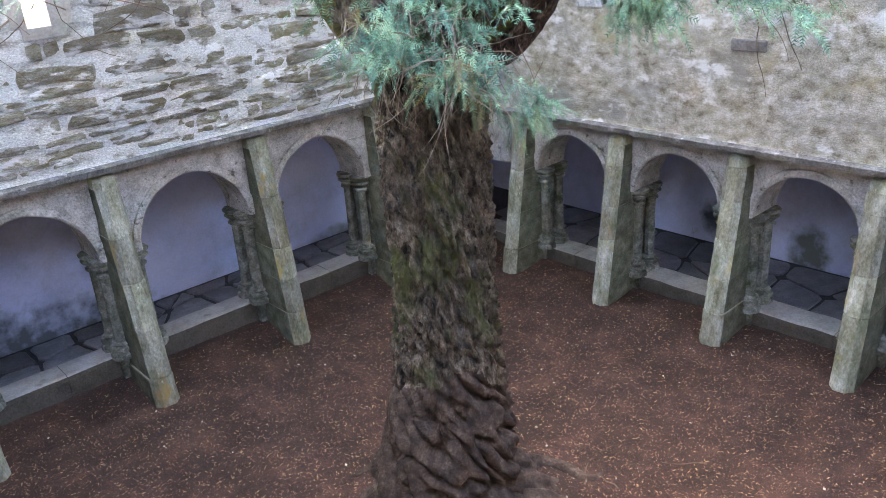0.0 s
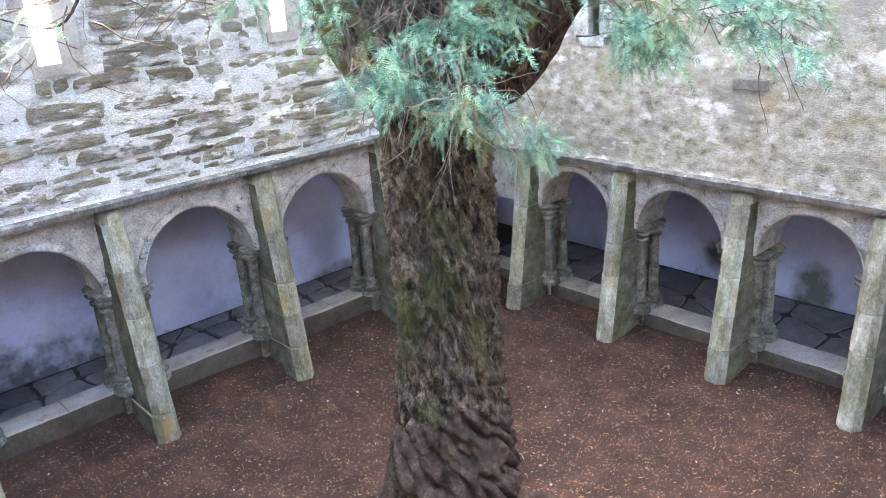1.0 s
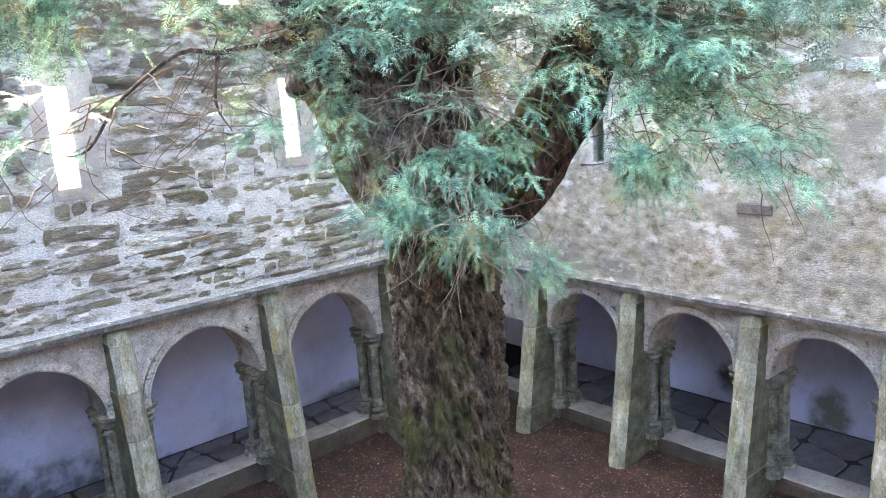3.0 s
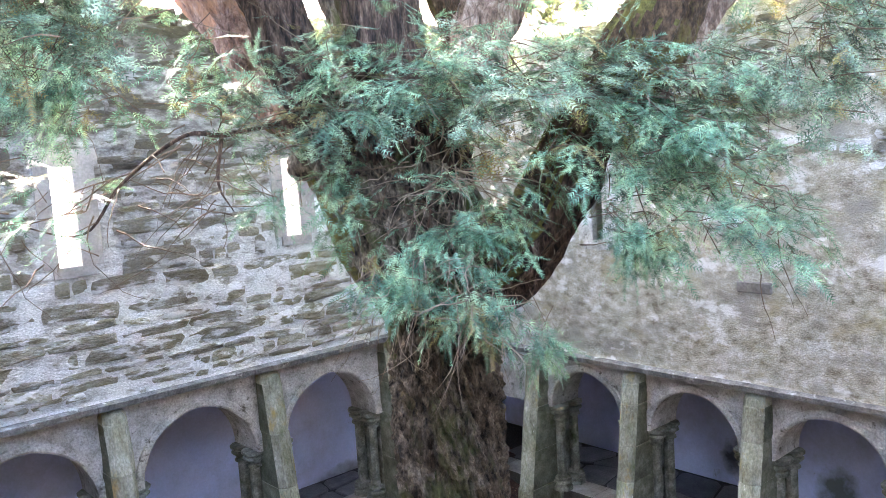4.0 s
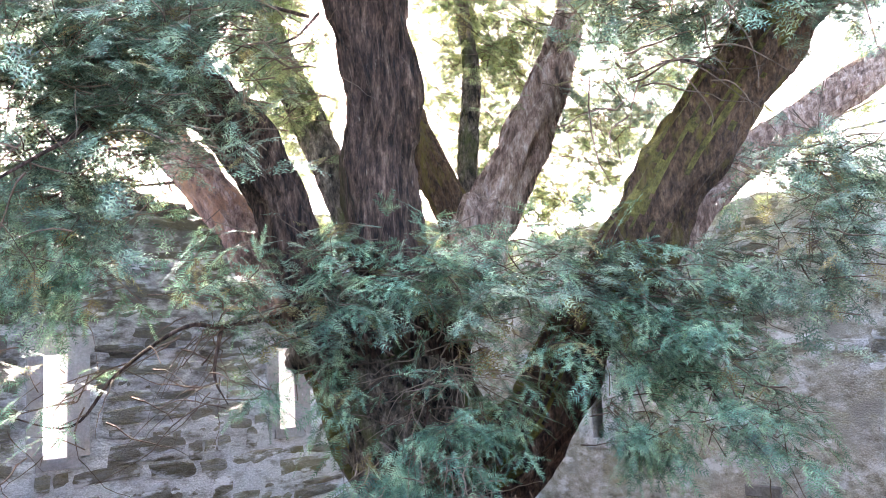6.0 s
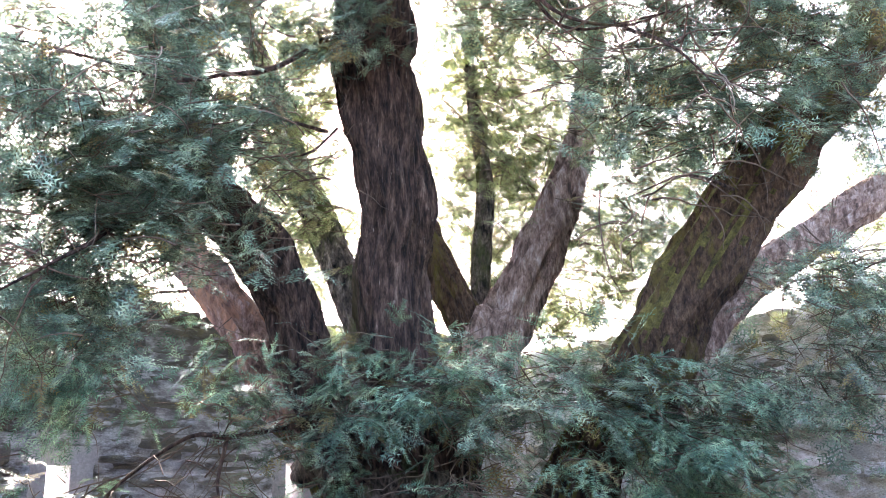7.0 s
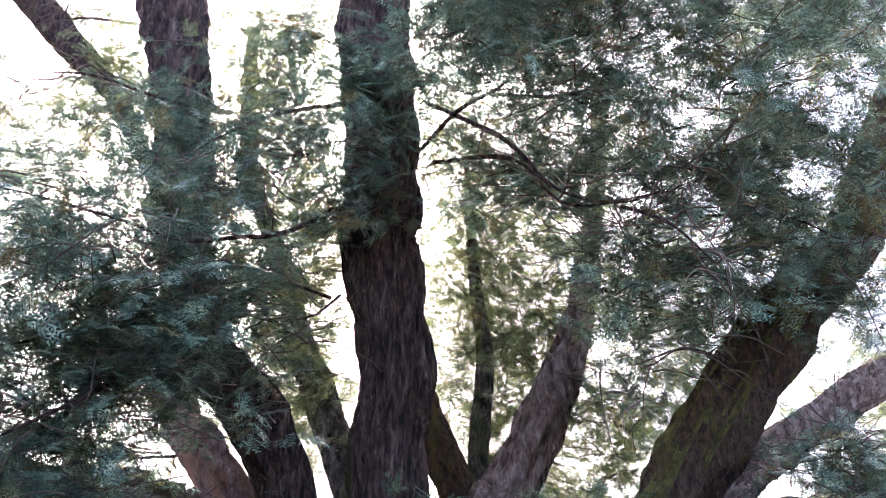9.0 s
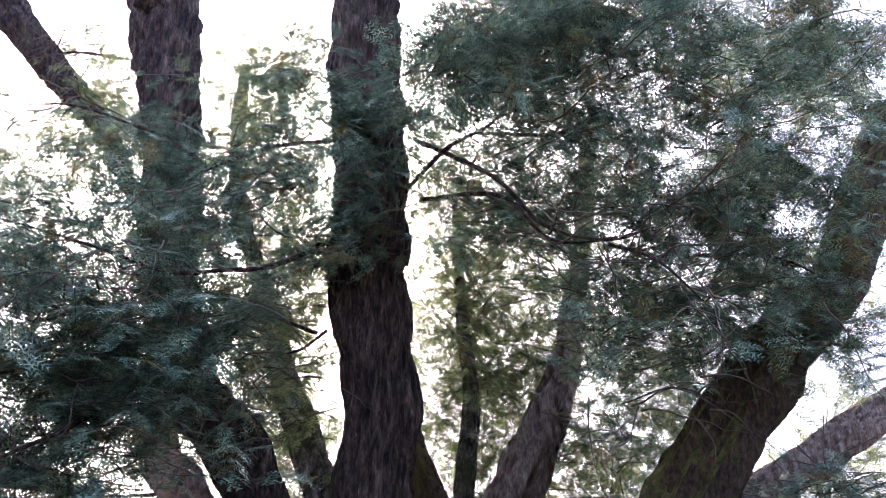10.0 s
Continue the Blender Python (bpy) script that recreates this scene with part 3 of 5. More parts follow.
def make_buttress(put, s, top_z, foot, label, seed, ledge):
    rnd = random.Random(seed)
    top = thing("buttress", put(s, 0.1, 0), label, "buttress", "cloister buttresses")
    inv = Matrix.Translation(-Vector(put(s, 0.1, 0)))
    cuts, z = [-0.12, rnd.uniform(0.30, 0.42)], 0
    while cuts[-1] < top_z - 0.75:
        cuts.append(cuts[-1] + rnd.uniform(0.38, 0.62))
    cuts.append(top_z - 0.14)
    for k, (a, b) in enumerate(zip(cuts, cuts[1:])):
        bm = bmesh.new()
        js, jn = rnd.uniform(-0.006, 0.006), rnd.uniform(-0.005, 0.005)
        rings = []
        g = 0.002
        for z, inset in ((a + g, 0.006), (a + g + 0.008, 0.0), (a + (b - a) / 3, 0.0), (a + (b - a) * 2 / 3, 0), (b - g - 0.008, 0.0), (b - g, 0.006)):
            f = -foot * (1 - max(0.0, z) / top_z) - (ledge if k == 0 else 0)
            hw, c = 0.122 + (ledge if k == 0 else 0) - inset, 0.065
            f += inset
            w = 0.009 * noise.noise((s * 3, z * 7, seed))
            rings.append([(s + js - hw + w, 0.30, z), (s + js - hw + w, f + jn + c + w, z), (s + js - hw + c, f + jn + w, z), (s + js + hw - c, f + jn - w, z), (s + js + hw + w, f + jn + c, z), (s + js + hw + w, 0.30, z)])
        prism(bm, rings, put)
        bm.transform(inv)
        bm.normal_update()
        # faces turned along the wall take the painted side shade
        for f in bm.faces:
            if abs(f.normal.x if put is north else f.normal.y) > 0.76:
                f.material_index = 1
        part("block", bm, [M_BUTTRESS, M_SHADED_SIDE], top)
    bm = bmesh.new()
    rings = []
    for h, f, hw in ((0.14, 0.0, 0.122), (0.07, 0.005, 0.120), (0.035, 0.03, 0.108), (0.004, 0.09, 0.085)):
        z = top_z - h
        rings.append([(s - hw, 0.30, z), (s - hw, f + 0.06, z), (s - hw + 0.06, f - 0.012, z), (s + hw - 0.06, f - 0.012, z), (s + hw, f + 0.06, z), (s + hw, 0.30, z)])
    prism(bm, rings, put)
    bm.transform(inv)
    part("cap", bm, M_BUTTRESS, top, "rounded weathered cap stone")
    bm = bmesh.new()
    prism(bm, [[(s - hw, 0.31, z), (s + hw, 0.31, z), (s + hw, 0.62, z), (s - hw, 0.62, z)] for hw, z in ((0.20, -0.12), (0.20, 0.38), (0.18, 0.41))] if put is north else
          [[(s - hw, 0.29, z), (s + hw, 0.29, z), (s + hw, 0.62, z), (s - hw, 0.62, z)] for hw, z in ((0.185, -0.12), (0.185, 0.19), (0.175, 0.215))], put)
    bm.transform(inv)
    part("plinth", bm, M_PIER, top, "damp dark plinth")
    return top


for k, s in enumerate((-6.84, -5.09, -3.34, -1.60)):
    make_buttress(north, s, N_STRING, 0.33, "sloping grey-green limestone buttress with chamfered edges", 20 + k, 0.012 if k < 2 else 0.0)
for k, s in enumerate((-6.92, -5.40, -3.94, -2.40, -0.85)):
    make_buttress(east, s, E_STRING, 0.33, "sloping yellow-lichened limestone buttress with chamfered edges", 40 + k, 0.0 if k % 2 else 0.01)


# ---- upper windows ----
def window_dressing(name, put, hole, mat, label, thick=0.45):
    s0, s1, z0, z1 = hole
    top = tagged(new(name), label, "window", kind="structure")
    jobs = [("jamb", s0 - 0.14, s0 + 0.004, z0, z1), ("jamb", s1 - 0.004, s1 + 0.20, z0, z1), ("lintel", s0 - 0.16, s1 + 0.24, z1 - 0.004, z1 + 0.16), ("window_sill", s0 - 0.06, s1 + 0.12, z0 - 0.10, z0 + 0.004)]
    for nm, a, b, c, d in jobs:
        bm = bmesh.new()
        depth = 0.012 if nm == "window_sill" else 0.022
        prism(bm, [[(a, n, c), (b, n, c), (b, n, d), (a, n, d)] for n in (depth, thick)], put)
        part(nm, bm, mat, top)
    return top


window_dressing("window_1", north, N_HOLES[0], M_SILL, "narrow unglazed window with dressed stone jambs")
window_dressing("window_2", north, N_HOLES[1], M_SILL, "narrow unglazed window with dressed stone jambs")
window_dressing("window_3", east, E_SLIT, M_ARCADE, "dark narrow slit window with a stone sill", 0.12)
for hole in N_HOLES:
    bm = bmesh.new()
    s0, s1, z0, z1 = hole
    box(bm, s0 - 0.6, s1 + 0.9, 1.3, 1.32, z0 - 0.6, z1 + 0.5)
    tagged(part("backdrop", bm, M_SKY, None), "bright overcast sky beyond the window", "sky", kind="structure")
bm = bmesh.new()
box(bm, 0.746, 2.4, -4.6, -0.4, 2.7, 5.2)
bmesh.ops.delete(bm, geom=[f for f in bm.faces if f.normal.x < -0.9], context='FACES_ONLY')
tagged(part("upper_room", bm, M_DARK, None), "unlit room behind the slit window", "room", kind="structure")


# ---- the yew ----
BOUGHS = {}
TRUNK = [(-4.01, -3.61, -0.22, 0.77), (-4.01, -3.61, 0.06, 0.68), (-4.00, -3.62, 0.43, 0.58), (-3.96, -3.65, 1.00, 0.51), (-3.95, -3.66, 1.74, 0.48), (-3.95, -3.66, 2.42, 0.48), (-3.95, -3.66, 2.96, 0.48), (-3.95, -3.68, 3.48, 0.49), (-3.93, -3.70, 3.81, 0.55), (-3.89, -3.67, 4.13, 0.67)]
BOUGHS["peeling_limb"] = [(-3.98, -3.59, 3.77, 0.41), (-4.27, -3.27, 4.22, 0.22), (-4.38, -2.96, 4.89, 0.21), (-4.62, -2.49, 5.56, 0.21), (-4.69, -2.28, 5.87, 0.19), (-4.87, -1.92, 6.33, 0.18), (-4.94, -1.56, 6.70, 0.18), (-4.90, -1.33, 7.29, 0.15), (-4.91, -1.06, 7.99, 0.13), (-5.18, -0.56, 9.13, 0.09)]
BOUGHS["dark_limb"] = [(-4.07, -3.70, 3.80, 0.36), (-4.36, -3.45, 4.63, 0.26), (-4.58, -3.25, 5.14, 0.22), (-4.76, -3.09, 5.83, 0.20), (-4.85, -3.07, 6.02, 0.20), (-5.11, -3.04, 6.40, 0.20), (-5.37, -2.94, 6.71, 0.19), (-5.46, -2.84, 7.01, 0.20), (-5.55, -2.63, 7.76, 0.21), (-5.62, -2.44, 8.64, 0.23), (-5.71, -2.23, 9.65, 0.28), (-5.80, -2.01, 10.54, 0.33), (-5.95, -1.74, 11.99, 0.31), (-6.38, -1.37, 14.98, 0.26)]
BOUGHS["thin_limb"] = [(-3.97, -3.26, 4.61, 0.19), (-3.97, -2.99, 5.55, 0.15), (-4.00, -2.68, 6.19, 0.14), (-4.01, -2.27, 6.87, 0.14), (-4.08, -1.95, 7.49, 0.13), (-4.11, -1.63, 8.29, 0.11), (-4.38, -1.12, 9.71, 0.09), (-4.42, -0.83, 11.82, 0.07)]
BOUGHS["central_limb"] = [(-3.91, -3.71, 3.89, 0.40), (-3.99, -3.71, 4.91, 0.28), (-4.20, -3.59, 5.47, 0.265), (-4.30, -3.60, 6.06, 0.245), (-4.30, -3.68, 6.47, 0.26), (-4.36, -3.70, 6.96, 0.26), (-4.43, -3.64, 7.55, 0.29), (-4.46, -3.65, 7.83, 0.33), (-4.48, -3.70, 7.87, 0.31), (-4.50, -3.68, 8.51, 0.30), (-4.59, -3.67, 9.36, 0.31), (-4.65, -3.68, 10.34, 0.31), (-4.74, -3.61, 12.42, 0.30), (-4.93, -3.44, 16.58, 0.23)]
BOUGHS["back_limb"] = [(-3.42, -3.47, 5.12, 0.18), (-3.22, -3.38, 5.30, 0.17), (-3.22, -3.24, 5.85, 0.16), (-3.28, -3.05, 6.31, 0.16), (-3.28, -2.78, 6.77, 0.15), (-3.34, -2.46, 7.33, 0.13)]
BOUGHS["slim_limb"] = [(-3.00, -3.17, 5.46, 0.11), (-2.93, -3.09, 6.14, 0.09), (-2.83, -3.04, 6.68, 0.09), (-2.72, -3.01, 7.24, 0.08), (-2.69, -2.87, 8.38, 0.06), (-2.60, -2.70, 9.80, 0.03)]
BOUGHS["pale_limb"] = [(-3.28, -3.47, 5.30, 0.25), (-3.15, -3.45, 5.79, 0.24), (-3.01, -3.42, 5.89, 0.23), (-2.71, -3.54, 6.43, 0.21), (-2.37, -3.58, 7.04, 0.19), (-2.04, -3.61, 7.72, 0.14), (-1.76, -3.58, 8.52, 0.12), (-1.49, -3.53, 9.15, 0.10), (-1.15, -3.57, 11.05, 0.09)]
BOUGHS["mossy_limb"] = [(-3.88, -3.74, 3.89, 0.42), (-3.52, -4.24, 4.28, 0.27), (-3.38, -4.55, 4.88, 0.24), (-3.13, -4.94, 5.47, 0.25), (-2.97, -5.19, 5.96, 0.265), (-2.82, -5.45, 6.36, 0.24), (-2.68, -5.70, 6.71, 0.25), (-2.45, -5.88, 7.04, 0.21), (-2.13, -6.16, 7.47, 0.20), (-1.85, -6.41, 8.12, 0.20), (-1.48, -6.73, 9.01, 0.19)]
BOUGHS["high_limb"] = [(-7.73, 0.88, 13.25, 0.30), (-6.86, -0.01, 11.60, 0.22), (-6.36, -0.58, 10.66, 0.16), (-5.92, -1.10, 9.86, 0.11), (-5.59, -1.53, 8.94, 0.07), (-5.28, -1.80, 8.05, 0.06)]
BOUGHS["grey_limb"] = [(-2.66, -4.54, 5.15, 0.19), (-2.17, -4.56, 5.53, 0.18), (-1.77, -4.64, 5.95, 0.18), (-1.19, -4.88, 6.36, 0.17), (-0.58, -5.15, 6.75, 0.17), (0.20, -5.57, 7.27, 0.16)]
BRANCHES = []
BRANCHES.append([(-4.77, -3.22, 5.10), (-5.26, -3.19, 5.03), (-5.54, -3.22, 5.02), (-5.89, -3.03, 4.76), (-6.12, -2.97, 4.49), (-6.49, -2.77, 4.56)])
BRANCHES.append([(-5.29, -3.17, 5.03), (-5.38, -3.22, 4.74), (-5.36, -3.37, 4.56)])
BRANCHES.append([(-4.76, -3.45, 7.15), (-5.34, -3.89, 6.91), (-5.52, -3.85, 6.92)])
BRANCHES.append([(-4.70, -3.51, 7.17), (-5.15, -3.94, 6.75), (-5.27, -3.95, 6.65)])
BRANCHES.append([(-4.75, -3.46, 7.90), (-5.47, -4.01, 7.21), (-5.76, -4.00, 7.05), (-6.09, -3.95, 6.96), (-6.50, -3.95, 6.93), (-6.90, -3.95, 6.91), (-7.23, -3.79, 6.94)])
BRANCHES.append([(-5.55, -2.89, 6.88), (-6.28, -3.66, 6.10), (-6.56, -3.77, 5.86), (-6.92, -3.82, 5.58)])
BRANCHES.append([(-5.60, -2.85, 7.12), (-6.43, -3.53, 6.40), (-6.97, -3.54, 6.12)])
BRANCHES.append([(-2.74, -5.49, 6.51), (-3.70, -5.69, 6.35), (-4.21, -5.60, 6.17)])
BRANCHES.append([(-4.23, -3.92, 8.95), (-4.41, -4.94, 7.91), (-4.37, -5.34, 7.34), (-4.25, -5.68, 7.11), (-4.19, -5.98, 7.11)])
BRANCHES.append([(-3.87, -5.43, 7.38), (-4.21, -5.96, 6.89), (-4.12, -6.16, 6.60)])
BRANCHES.append([(-4.31, -3.85, 8.34), (-4.58, -4.68, 8.20), (-4.47, -5.02, 8.31), (-4.41, -5.31, 8.65), (-4.30, -5.64, 8.79), (-4.11, -5.93, 9.14)])
BRANCHES.append([(-4.18, -4.63, 8.60), (-4.34, -5.49, 8.00), (-4.22, -5.83, 7.92)])
BRANCHES.append([(-4.74, -3.47, 8.91), (-5.48, -3.89, 8.19), (-5.83, -3.82, 7.90), (-6.15, -3.77, 7.57)])
BRANCHES.append([(-5.18, -2.29, 9.28), (-5.92, -2.90, 8.67), (-6.54, -2.96, 8.53), (-6.88, -2.90, 8.40)])
BRANCHES.append([(-2.94, -5.45, 7.68), (-3.28, -6.18, 7.20), (-3.35, -6.48, 6.87)])
BRANCHES.append([(-5.09, -1.99, 6.22), (-5.42, -1.70, 6.22), (-6.00, -1.19, 6.27)])
BRANCHES.append([(-5.36, -3.10, 6.81), (-5.72, -3.19, 6.36), (-6.08, -3.26, 6.12), (-6.53, -3.27, 5.97)])
BRANCHES.append([(-5.58, -0.47, 11.41), (-6.29, -1.26, 10.50), (-6.54, -1.28, 10.32), (-6.54, -1.40, 10.64)])
BRANCHES.append([(-3.04, -5.00, 5.06), (-3.28, -5.33, 4.62), (-3.36, -5.66, 4.29)])
BRANCHES.append([(-4.35, -3.86, 4.62), (-4.38, -4.10, 4.51), (-4.41, -4.14, 4.30), (-4.34, -4.26, 4.26)])
BRANCHES.append([(-4.17, -3.97, 8.34), (-4.29, -4.93, 7.80), (-4.24, -5.33, 7.31), (-4.03, -5.88, 7.21)])
FORK_MASSES = [
    (-4.32, -4.41, 3.87, 0.28, 0.12, 0.16, 10, 1.0),
    (-4.65, -4.06, 4.04, 0.18, 0.10, 0.19, 8, 1.0),
    (-4.37, -4.24, 4.19, 0.44, 0.20, 0.37, 40, 0.9),
    (-4.25, -4.21, 4.71, 0.61, 0.35, 0.43, 44, 0.5),
    (-4.15, -4.17, 5.39, 1.22, 0.50, 0.30, 85, 0.3),
    (-3.30, -5.24, 4.90, 0.55, 0.40, 0.40, 125, 0.5),
    (-3.33, -5.68, 4.38, 0.31, 0.20, 0.17, 32, 0.4),
    (-3.56, -5.15, 4.33, 0.25, 0.20, 0.18, 26, 1.0),
    (-3.89, -4.53, 3.62, 0.06, 0.06, 0.17, 5, 1.2),
    (-4.85, -3.56, 4.66, 0.19, 0.20, 0.22, 9, 0.8),
    (-5.18, -3.26, 5.41, 0.34, 0.30, 0.19, 14, 0.5),
    (-6.30, -3.21, 5.39, 0.39, 0.30, 0.46, 24, 0.9),
    (-6.23, -3.00, 4.71, 0.33, 0.20, 0.18, 8, 0.6),
    (-5.20, -3.51, 4.60, 0.14, 0.10, 0.04, 4, 0.3),
]
LEFT_MASSES = [
    (-6.41, -3.36, 6.76, 0.80, 0.50, 0.62, 100, 0.3),
    (-6.00, -3.19, 7.61, 1.02, 0.50, 0.37, 50, 0.3),
    (-6.32, -3.04, 5.72, 0.50, 0.40, 0.44, 62, 0.6),
    (-5.52, -3.34, 6.60, 0.38, 0.20, 0.23, 15, 0.5),
    (-6.49, -3.40, 6.63, 0.65, 0.40, 0.47, 50, 0.3),
    (-6.07, -0.57, 10.45, 1.34, 0.60, 1.00, 80, 0.4),
    (-4.63, -1.97, 10.31, 0.62, 0.50, 0.80, 32, 0.4),
    (-4.74, -3.90, 7.69, 0.33, 0.15, 0.25, 26, 0.6),
    (-4.91, -3.62, 5.26, 0.44, 0.30, 0.29, 28, 0.5),
]
RIGHT_MASSES = [
    (-2.90, -5.93, 5.29, 0.44, 0.30, 0.33, 26, 0.7),
    (-3.62, -5.54, 7.02, 0.74, 0.50, 0.48, 80, 0.3),
    (-2.80, -6.13, 7.15, 0.60, 0.50, 0.52, 60, 0.4),
    (-2.15, -5.64, 5.94, 0.52, 0.40, 0.26, 26, 0.6),
    (-2.94, -5.34, 5.10, 0.69, 0.30, 0.31, 36, 0.5),
    (-3.86, -4.53, 5.28, 0.91, 0.40, 0.25, 60, 0.3),
    (-3.78, -5.38, 8.88, 1.33, 0.50, 0.75, 130, 0.3),
    (-3.70, -5.19, 7.84, 1.02, 0.40, 0.45, 80, 0.3),
    (-2.06, -6.36, 9.10, 1.03, 0.60, 1.03, 90, 0.4),
    (-2.82, -5.43, 7.20, 0.85, 0.40, 0.47, 46, 0.4),
]
CROWN_MASSES = [
    (-6.30, -3.44, 6.00, 0.69, 0.30, 0.38, 34, 0.3),
    (-3.10, -3.98, 10.74, 1.57, 0.40, 0.72, 66, 0.3),
    (-5.78, -2.89, 8.70, 0.52, 0.20, 0.71, 46, 0.3),
    (-5.95, -3.21, 6.90, 0.50, 0.20, 0.23, 24, 0.3),
    (-5.75, -3.12, 8.05, 0.87, 0.30, 0.52, 60, 0.3),
    (-4.57, -2.16, 7.50, 0.76, 0.50, 0.60, 40, 0.4),
    (-5.91, -3.38, 6.26, 0.80, 0.30, 0.36, 40, 0.4),
    (-4.19, -4.62, 9.40, 0.57, 0.30, 0.48, 55, 0.4),
    (-2.05, -4.37, 7.00, 0.75, 0.40, 0.55, 50, 0.4),
    (-4.93, -3.30, 9.87, 0.37, 0.20, 0.42, 24, 0.4),
    (-3.84, -4.53, 8.37, 0.62, 0.30, 0.53, 46, 0.4),
    (-2.68, -5.95, 7.92, 0.88, 0.40, 0.66, 80, 0.4),
]
BACK_MASSES = [
    (-2.39, -3.03, 7.82, 0.88, 0.60, 1.11, 80, 0.4),
    (-1.98, -3.79, 6.48, 0.46, 0.50, 0.61, 44, 0.4),
    (-2.16, -2.95, 8.59, 0.89, 0.50, 0.89, 56, 0.4),
    (-1.75, -1.71, 12.91, 6.29, 0.60, 2.10, 130, 0.4),
    (-4.83, -4.06, 8.57, 0.37, 0.15, 0.57, 55, 0.6),
    (-1.65, -1.82, 7.14, 2.51, 0.60, 0.50, 50, 0.4),
    (-3.39, -1.62, 7.75, 1.45, 0.50, 1.16, 60, 0.4),
    (-4.00, -1.35, 7.28, 0.67, 0.40, 0.62, 36, 0.4),
    (-4.10, -1.51, 9.50, 0.74, 0.40, 1.24, 44, 0.4),
    (-2.78, -2.93, 9.03, 0.58, 0.40, 1.16, 40, 0.4),
    (-2.34, -2.26, 7.50, 1.17, 0.40, 0.88, 50, 0.4),
    (-1.79, -2.49, 6.37, 1.44, 0.40, 0.58, 46, 0.4),
    (-2.51, -3.30, 8.77, 0.91, 0.30, 0.91, 56, 0.4),
    (-2.33, -2.66, 7.51, 0.74, 0.30, 0.91, 44, 0.4),
    (-2.76, -4.70, 7.39, 0.59, 0.30, 0.55, 32, 0.4),
    (-4.55, -3.10, 7.78, 0.42, 0.20, 0.83, 34, 0.4),
    (-2.23, -2.78, 6.61, 0.87, 0.30, 0.60, 30, 0.4),
    (-1.38, -4.70, 9.77, 2.03, 0.50, 1.60, 80, 0.4),
    (-1.18, -6.20, 10.16, 0.92, 0.40, 0.67, 40, 0.4),
    (-6.33, -1.41, 9.10, 0.84, 0.40, 0.56, 34, 0.4),
    (-3.97, -1.89, 8.35, 0.34, 0.30, 0.84, 26, 0.4),
    (-4.54, -1.65, 11.24, 0.61, 0.30, 0.54, 16, 0.4),
    (-4.45, -2.66, 7.07, 0.37, 0.30, 0.65, 22, 0.4),
    (-1.59, -3.71, 7.75, 0.85, 0.30, 0.73, 40, 0.4),
]

# boughs that hang over the upper walls, and the far side of the crown
UPPER_MASSES = [
    (-5.10, -5.35, 8.25, 0.40, 0.30, 0.35, 40, 0.3),
    (-4.60, -5.60, 7.75, 0.50, 0.30, 0.30, 30, 0.4),
    (-4.45, -6.10, 8.25, 0.50, 0.30, 0.35, 50, 0.3),
    (-4.00, -6.35, 7.75, 0.50, 0.30, 0.32, 34, 0.4),
    (-3.75, -6.85, 8.25, 0.50, 0.30, 0.40, 34, 0.4),
    (-3.60, -6.00, 7.45, 0.55, 0.30, 0.30, 34, 0.4),
    (-3.10, -6.55, 7.75, 0.45, 0.30, 0.40, 26, 0.5),
    (-4.40, -5.70, 8.90, 0.80, 0.40, 0.40, 70, 0.3),
    (-5.90, -3.80, 6.75, 0.50, 0.30, 0.30, 44, 0.4),
    (-6.30, -3.60, 6.30, 0.50, 0.30, 0.35, 48, 0.5),
    (-6.65, -3.90, 6.70, 0.45, 0.30, 0.35, 30, 0.4),
    (-6.20, -3.30, 6.05, 0.50, 0.30, 0.30, 34, 0.5),
    (-5.70, -2.60, 6.30, 0.50, 0.30, 0.35, 24, 0.4),
    (-5.60, -4.20, 7.60, 0.40, 0.30, 0.30, 24, 0.4),
    (-2.85, -6.10, 5.75, 0.35, 0.25, 0.30, 22, 0.8),
    (-2.80, -6.05, 5.35, 0.30, 0.25, 0.25, 10, 0.8),
]
